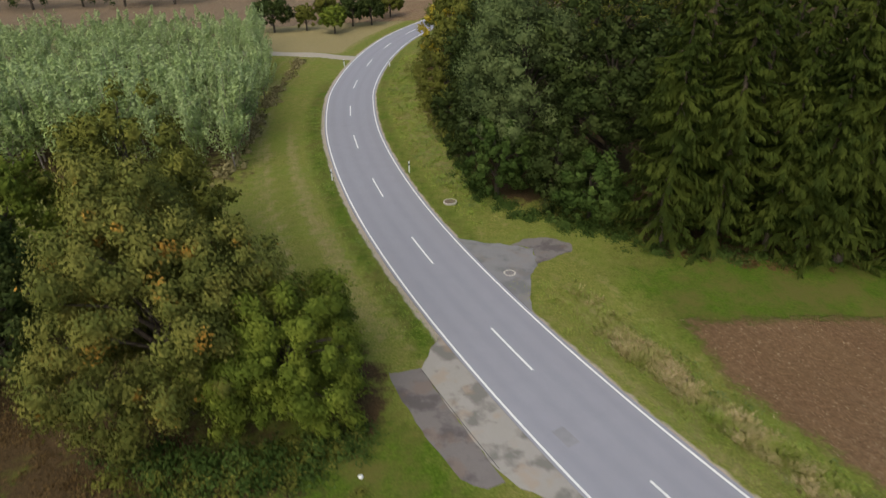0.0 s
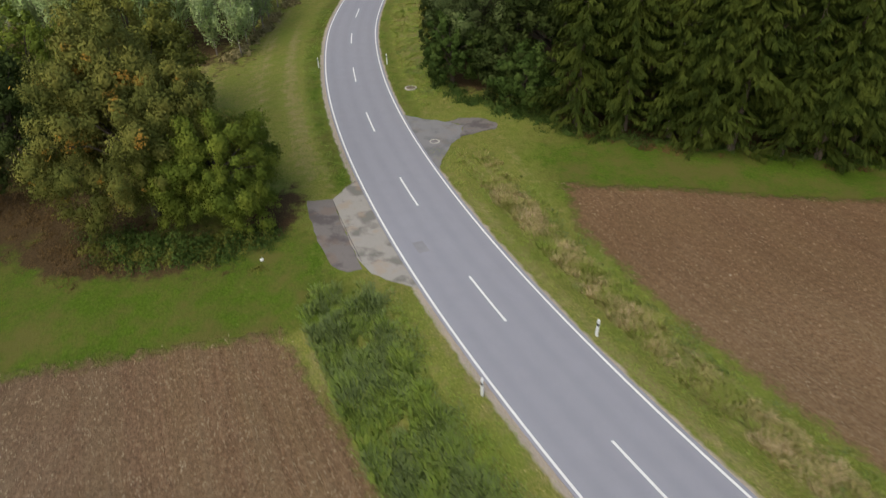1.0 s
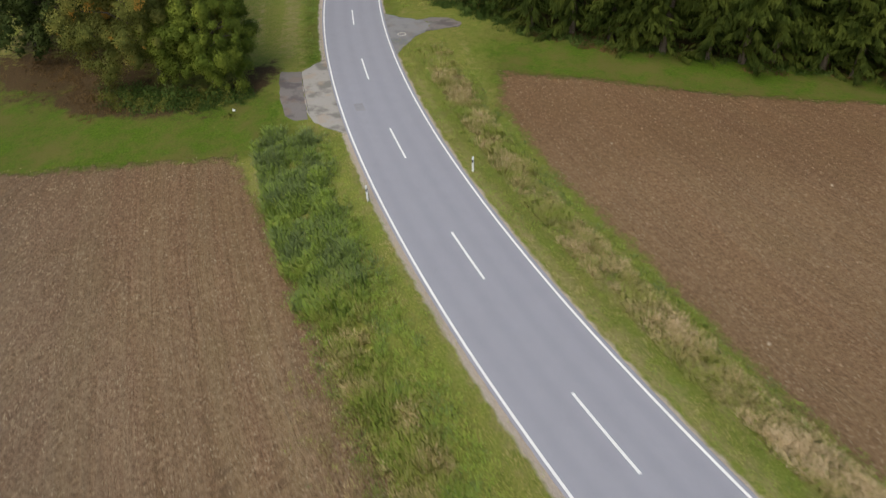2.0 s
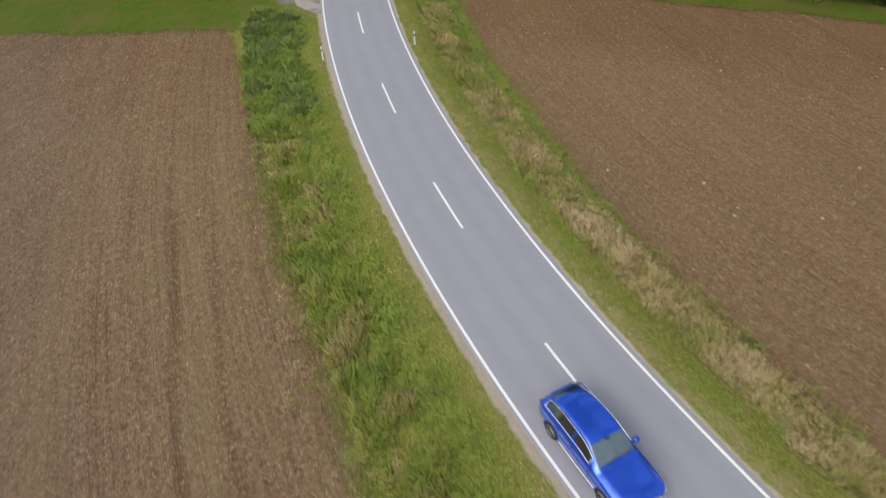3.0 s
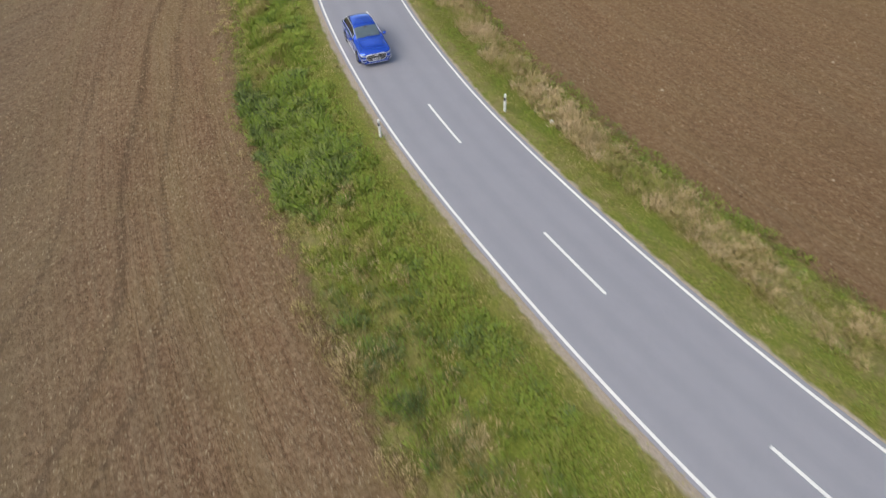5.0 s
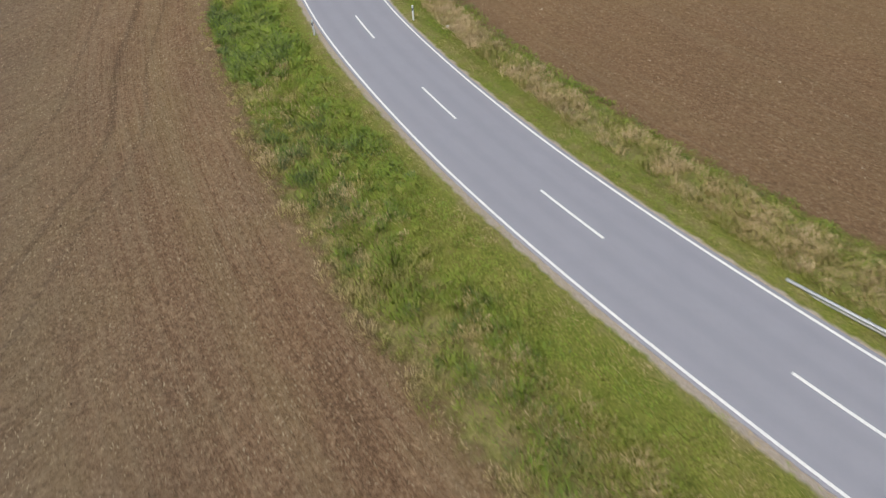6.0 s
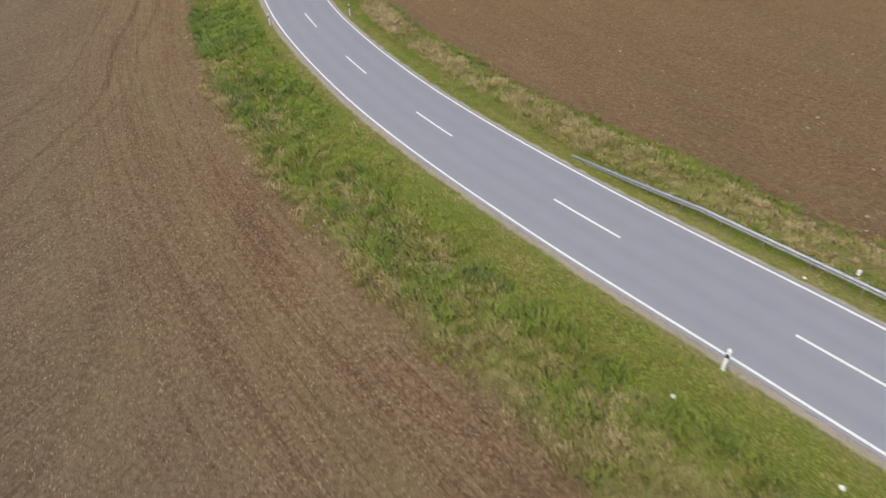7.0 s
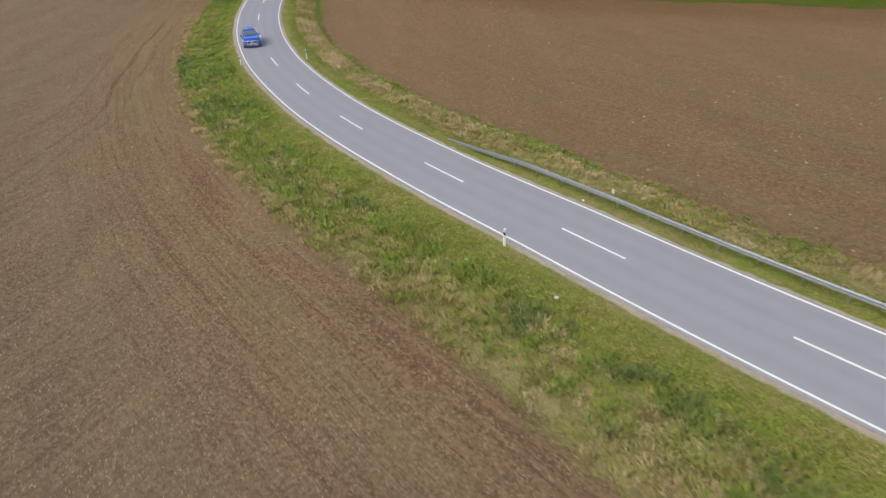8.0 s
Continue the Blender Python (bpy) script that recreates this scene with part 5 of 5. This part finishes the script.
def stand(name, label, tufts, per, height, spread, seed, s0, s1, d0, d1, ripe, vary=0.3, width=0.013, patch=1.6, thin=0.25, lean=0.45, category="grass"):
    """A stand of grass or herbs in one mesh: tufts of upright blades of uneven height, ripeness and density."""
    rng = np.random.default_rng(seed)
    d0, d1 = min(d0, d1), max(d0, d1)
    ts, td = rng.uniform(s0, s1, tufts), rng.uniform(d0, d1, tufts)
    px, py = along(ts, td)
    lush = 0.6 * patchy(px, py, patch, seed) + 0.4 * patchy(px, py, patch * 0.4, seed + 1)
    end = np.minimum(smooth(s0 - 0.1, s0 + 3, ts), smooth(s1 + 0.1, s1 - 3, ts))
    keep = lush * (0.4 + 0.6 * end) > thin * rng.uniform(0.6, 1.4, tufts)
    px, py, lush = px[keep], py[keep], lush[keep]
    n = len(px)
    size = (0.45 + 0.95 * lush) * rng.uniform(0.75, 1.25, n)
    tone = np.clip(ripe + vary * 2.2 * (0.5 * patchy(px, py, patch * 1.3, seed + 2) + 0.5 * patchy(px, py, patch * 0.45, seed + 3) - 0.5) + rng.normal(0, 0.07, n), 0.02, 0.98)
    tone = np.clip(tone - 0.12 * smooth(160, 120, ts[keep]), 0.02, 0.98)
    bend = rng.uniform(0, 2 * math.pi, n)
    i = np.repeat(np.arange(n), int(per * 1.2))
    m = len(i)
    b, q = rng.uniform(0, 2 * math.pi, m), np.sqrt(rng.random(m)) * spread * size[i]
    away = np.stack([np.cos(b), np.sin(b), np.zeros(m)], 1)
    gx, gy = px[i] + away[:, 0] * q, py[i] + away[:, 1] * q
    foot = np.stack([gx, gy, ground_z(px, py)[i] - 0.05], 1)
    h = height * size[i] * rng.uniform(0.45, 1.1, m) * (1.1 - 0.5 * q / (spread * size[i]))
    over = np.stack([np.cos(bend), np.sin(bend), np.zeros(n)], 1)[i] * 0.6 + away * 0.7 + rng.normal(0, 0.35, (m, 3)) * np.array([1, 1, 0])
    tip = foot + over * (h * lean)[:, None] + np.array([0, 0, 1.0]) * h[:, None]
    a = rng.uniform(0, 2 * math.pi, m)
    side = np.stack([np.cos(a), np.sin(a), np.zeros(m)], 1) * (width * rng.uniform(0.4, 1.1, m))[:, None]
    # a blade: narrow foot, a wider leafy or seeded head
    v = np.stack([foot, tip - side - (tip - foot) * 0.12, tip + side], 1)
    face = np.cross(v[:, 1] - v[:, 0], v[:, 2] - v[:, 0])
    turn = face[:, 2] < 0
    v[turn] = v[turn][:, [0, 2, 1]]
    face = np.where(turn[:, None], -face, face)
    face /= np.linalg.norm(face, axis=1)[:, None] + 1e-9
    me = mesh_from(name, v.reshape(-1, 3), np.arange(m * 3).reshape(m, 3), HERBS)
    soft_normals(me, face * 0.4 + away * (q / spread)[:, None] * 0.35 + np.array([0, 0, 0.85]), 3)
    rise = np.tile([0.0, 0.9, 1.0], (m, 1))
    for key, val in (("ripe", np.repeat(tone[i], 3)), ("height", rise.ravel())):
        me.attributes.new(key, "FLOAT", "POINT").data.foreach_set("value", val.astype(np.float32))
    return tagged(new(name, me), label, category, kind="stuff")


# east verge: short green turf, a band of tall dry grass, a green rim along the field
stand("verge_grass", "short green grass on the east verge", 5200, 13, 0.16, 0.3, 1100, 108, 262, 3.25, 5.4, 0.46, 0.36, 0.018, 1.2, 0.2, 0.8)
stand("dry_grass", "tall dry beige grass in seed on the east verge", 3600, 32, 0.5, 0.26, 1110, 111, 205, 5.0, 7.4, 0.72, 0.34, 0.014, 1.5, 0.34)
stand("dry_grass", "tall dry beige grass behind the guard rail", 2000, 30, 0.34, 0.26, 1120, 198, 262, 4.3, 7.6, 0.74, 0.30, 0.014, 1.5, 0.30)
stand("tall_grass", "green grass between dry tufts on the east verge", 1700, 24, 0.3, 0.28, 1130, 108, 230, 4.4, 7.6, 0.4, 0.25, 0.015, 1.3, 0.38)
stand("rim_grass", "bright green grass along the east field's rim", 1700, 24, 0.26, 0.25, 1140, 113, 262, 7.0, 8.4, 0.26, 0.16, 0.017, 1.2, 0.25)
# west verge: turf and bright weeds beside the road, taller herbs and grass towards the field
stand("verge_grass", "short olive grass on the west verge", 4800, 13, 0.15, 0.3, 1200, 123, 262, -3.2, -4.9, 0.52, 0.4, 0.018, 1.1, 0.2, 0.8)
stand("leafy_weeds", "bright green broad-leaved weeds beside the road", 2500, 22, 0.27, 0.25, 1210, 123, 192, -4.3, -5.9, 0.30, 0.22, 0.028, 1.4, 0.24, 0.9, "weeds")
stand("leafy_weeds", "yellowish green weeds beside the road", 1900, 20, 0.2, 0.28, 1220, 186, 262, -4.0, -5.8, 0.42, 0.2, 0.026, 1.4, 0.24, 0.9, "weeds")
stand("tall_herbs", "dark green nettles and tall herbs on the west verge", 2300, 44, 0.6, 0.24, 1230, 121.6, 138, -5.3, -8.9, 0.25, 0.2, 0.018, 1.4, 0.26, 0.5, "weeds")
stand("rim_grass", "bright green grass along the west field's rim", 900, 22, 0.24, 0.25, 1235, 132, 176, -7.6, -8.9, 0.27, 0.18, 0.017, 1.2, 0.28)
stand("tall_herbs", "olive green tall herbs on the west verge", 2200, 34, 0.55, 0.26, 1240, 135, 166, -5.8, -8.0, 0.46, 0.4, 0.018, 1.5, 0.36, 0.5, "weeds")
stand("tall_herbs", "grey-green tall herbs with withered tops on the west verge", 2300, 32, 0.56, 0.25, 1250, 174, 262, -5.7, -9.2, 0.28, 0.36, 0.018, 2.2, 0.38, 0.5, "weeds")
stand("dry_grass", "pale withered grass on the west verge", 2800, 34, 0.42, 0.27, 1260, 172, 262, -6.0, -10.4, 0.72, 0.34, 0.015, 2.4, 0.44)
stand("dry_grass", "withered grass along the west field's rim", 1700, 26, 0.3, 0.27, 1270, 138, 262, -7.7, -10.3, 0.6, 0.3, 0.014, 1.5, 0.36)
stand("tall_grass", "green grass between the herbs on the west verge", 1700, 24, 0.28, 0.3, 1280, 123, 262, -5.0, -9.3, 0.5, 0.3, 0.016, 1.3, 0.34)
stand("seedlings", "sparse green seedlings along the west field's rim", 700, 7, 0.1, 0.2, 1285, 140, 235, -8.8, -11.0, 0.34, 0.2, 0.018, 1.4, 0.55, 0.8, "weeds")
# meadow beside the plantation
stand("meadow_grass", "short mown grass of the meadow", 1500, 10, 0.12, 0.4, 1290, 66, 112, -3.2, -5.2, 0.36, 0.2, 0.02, 2.4, 0.1, 0.9)
stand("tall_grass", "rough yellowish grass below the wood's edge", 1500, 24, 0.3, 0.3, 1300, 40, 100, 4.6, 8.0, 0.47, 0.3, 0.018, 2.0, 0.3)


stand("bramble_patch", "dense grey-green brambles and nettles on the verge", 1150, 44, 0.5, 0.22, 1310, 163.4, 176.6, -5.4, -9.3, 0.19, 0.2, 0.026, 1.0, 0.3, 0.75, "weeds")
weeds("nettle_patch", "dense grey-green nettles and brambles on the verge", 130, 0.42, 0.42, 0.06, NETTLE, 603, 164.5, 175.5, -5.6, -9.0, 120)


# ---- fringe under the trees ----
def fringe(name, label, pts, wide, plants, radius, height, leaf, mat, seed, per=80):
    rng = np.random.default_rng(seed)
    P = spline(pts, 20)
    i = rng.integers(0, len(P), plants)
    px, py = P[i, 0] + rng.normal(0, wide, plants), P[i, 1] + rng.normal(0, wide, plants)
    j = np.repeat(np.arange(plants), per)
    v = shell(rng, len(j))
    v[:, 2] = np.abs(v[:, 2])
    r, h = radius * rng.uniform(0.5, 1.4, plants)[j], height * rng.uniform(0.4, 1.3, plants)[j]
    x, y = px[j] + v[:, 0] * r, py[j] + v[:, 1] * r
    q = np.abs(rng.normal(0.75, 0.4, len(j)))
    x, y = px[j] + v[:, 0] * r * q, py[j] + v[:, 1] * r * q
    z = ground_z(px, py)[j] + v[:, 2] * h * q
    size = leaf * rng.uniform(0.6, 1.4, len(j))
    me = leaves_mesh(name, np.stack([x, y, z], 1), v + np.array([0, 0, 0.4]), size * 1.4, size * 0.85, mat, rng, 0.6, v + np.array([0, 0, 0.6]))
    return tagged(new(name, me), label, "undergrowth", kind="stuff")


fringe("undergrowth", "green brambles and nettles under the grove", [(-13.5, 18.2), (-11, 17.9), (-8, 18.4), (-5.2, 19.2), (-4.6, 21.5)], 0.5, 70, 0.5, 0.5, 0.09, LEAF_GREEN, 401)
fringe("undergrowth", "dark green saplings and brambles at the foot of the grove", [(-15, 19.6), (-11, 19.0), (-8, 19.2), (-5.6, 20.2)], 0.5, 70, 0.6, 0.9, 0.11, LEAF_GREEN, 407, 110)
fringe("undergrowth", "olive brambles under the grove", [(-15, 18.8), (-11, 18.2), (-8, 19), (-5.4, 20)], 0.6, 80, 0.5, 0.6, 0.10, LEAF_OLIVE, 402)
fringe("dead_stalks", "brown withered stalks and dead leaves beside the grove", [(-25, 24.5), (-20, 21), (-16, 18.8), (-13, 17.4)], 1.3, 150, 0.5, 0.3, 0.07, BRACKEN, 408, 40)
fringe("undergrowth", "dark undergrowth below the spruces", [(13, 37.4), (18, 36.2), (30, 35.8), (50, 36), (100, 36.6)], 0.5, 220, 0.5, 0.35, 0.1, LEAF_GREEN, 403, 60)
fringe("undergrowth", "brown bracken below the spruces", [(15, 36.5), (20, 35.2), (30, 34.9), (45, 35.2)], 0.3, 60, 0.4, 0.3, 0.08, BRACKEN, 404, 50)
fringe("undergrowth", "green undergrowth along the wood's rim", [(-1.4, 75), (0.2, 62), (2, 50), (4.5, 43.3), (8, 41), (12.5, 38.6)], 0.5, 160, 0.5, 0.6, 0.12, LEAF_GREEN, 405, 80)
fringe("undergrowth", "olive brush along the wood above the bend", [(1.0, 58), (-1.2, 70), (-2.6, 82), (-2.4, 92), (-0.4, 104), (4.0, 118)], 0.6, 200, 0.7, 1.1, 0.16, LEAF_OLIVE, 409, 70)
fringe("undergrowth", "brownish brush along the plantation's rim", [(-19.6, 51), (-20, 60), (-20.6, 75), (-21, 95)], 0.4, 110, 0.5, 0.6, 0.2, WEED_BROWN, 406, 50)


# ---- loose bits on the fields ----
def scatter_field(side, n, seed):
    """Plan points inside a field, denser towards the road."""
    rng = np.random.default_rng(seed)
    s = rng.uniform(100, 250, n)
    d = 7.0 + 30 * rng.random(n) ** 1.25
    x, y = along(s, d * side)
    s2, d2 = offsets(x, y)
    inside = (field_east if side > 0 else field_west)(x, y, s2, d2) + rng.normal(0, 0.45, n)
    ok = inside > 0.25
    return x[ok], y[ok], rng


def straw(side, n, seed, label):
    x, y, rng = scatter_field(side, n, seed)
    m = len(x)
    c = np.stack([x, y, ground_z(x, y) + 0.03], 1)
    s2, d2 = offsets(x, y)
    a = np.arctan2(np.interp(s2, ARC, WAY[:, 1]), np.interp(s2, ARC, WAY[:, 0])) + rng.normal(0, 0.6, m)
    L, W = rng.uniform(0.035, 0.105, m), rng.uniform(0.009, 0.024, m)
    u = np.stack([np.cos(a), np.sin(a), rng.normal(0, 0.15, m)], 1) * L[:, None]
    w = np.stack([-np.sin(a), np.cos(a), np.zeros(m)], 1) * W[:, None]
    v = np.stack([c - u, c + w, c + u, c - w + np.array([0, 0, .01])], 1).reshape(-1, 3)
    return tagged(new("straw_litter", mesh_from("straw_litter", v, np.arange(m * 4).reshape(m, 4), STRAW)), label, "straw", kind="stuff")


CLOD = plain("soil_clod", (0.24, 0.165, 0.105), 0.95, 0, 0.45, 5, 0.05)


def clods(side, n, seed, label):
    x, y, rng = scatter_field(side, n, seed)
    m = len(x)
    r = 0.03 + 0.05 * rng.random(m) ** 3
    c = np.stack([x, y, ground_z(x, y) + r * 0.4], 1)
    base = np.array([(1, 0, -.5), (-.5, .87, -.5), (-.5, -.87, -.5), (0, 0, .8)])
    v = c[:, None, :] + (base[None] + rng.normal(0, .3, (m, 4, 3))) * r[:, None, None]
    f = np.array([(0, 1, 3), (1, 2, 3), (2, 0, 3)])[None] + 4 * np.arange(m)[:, None, None]
    return tagged(new("soil_clods", mesh_from("soil_clods", v.reshape(-1, 3), f.reshape(-1, 3), CLOD)), label, "soil", kind="stuff")


straw(-1, 60000, 501, "bits of straw lying on the west field")
straw(1, 24000, 502, "bits of straw lying on the east field")
clods(-1, 20000, 503, "small clods of tilled soil on the west field")
clods(1, 18000, 504, "small clods of tilled soil on the east field")
x, y, rng = scatter_field(1, 130, 505)
PALE_STONE = plain("field_stone", (0.36, 0.29, 0.205), 0.9, 0, 0.25, 10)
for k in range(60):
    stone(float(x[k]), float(y[k]), 0.05 + 0.05 * rng.random(), PALE_STONE, "pale stone lying on the tilled east field", "field_stone", "stone", k)
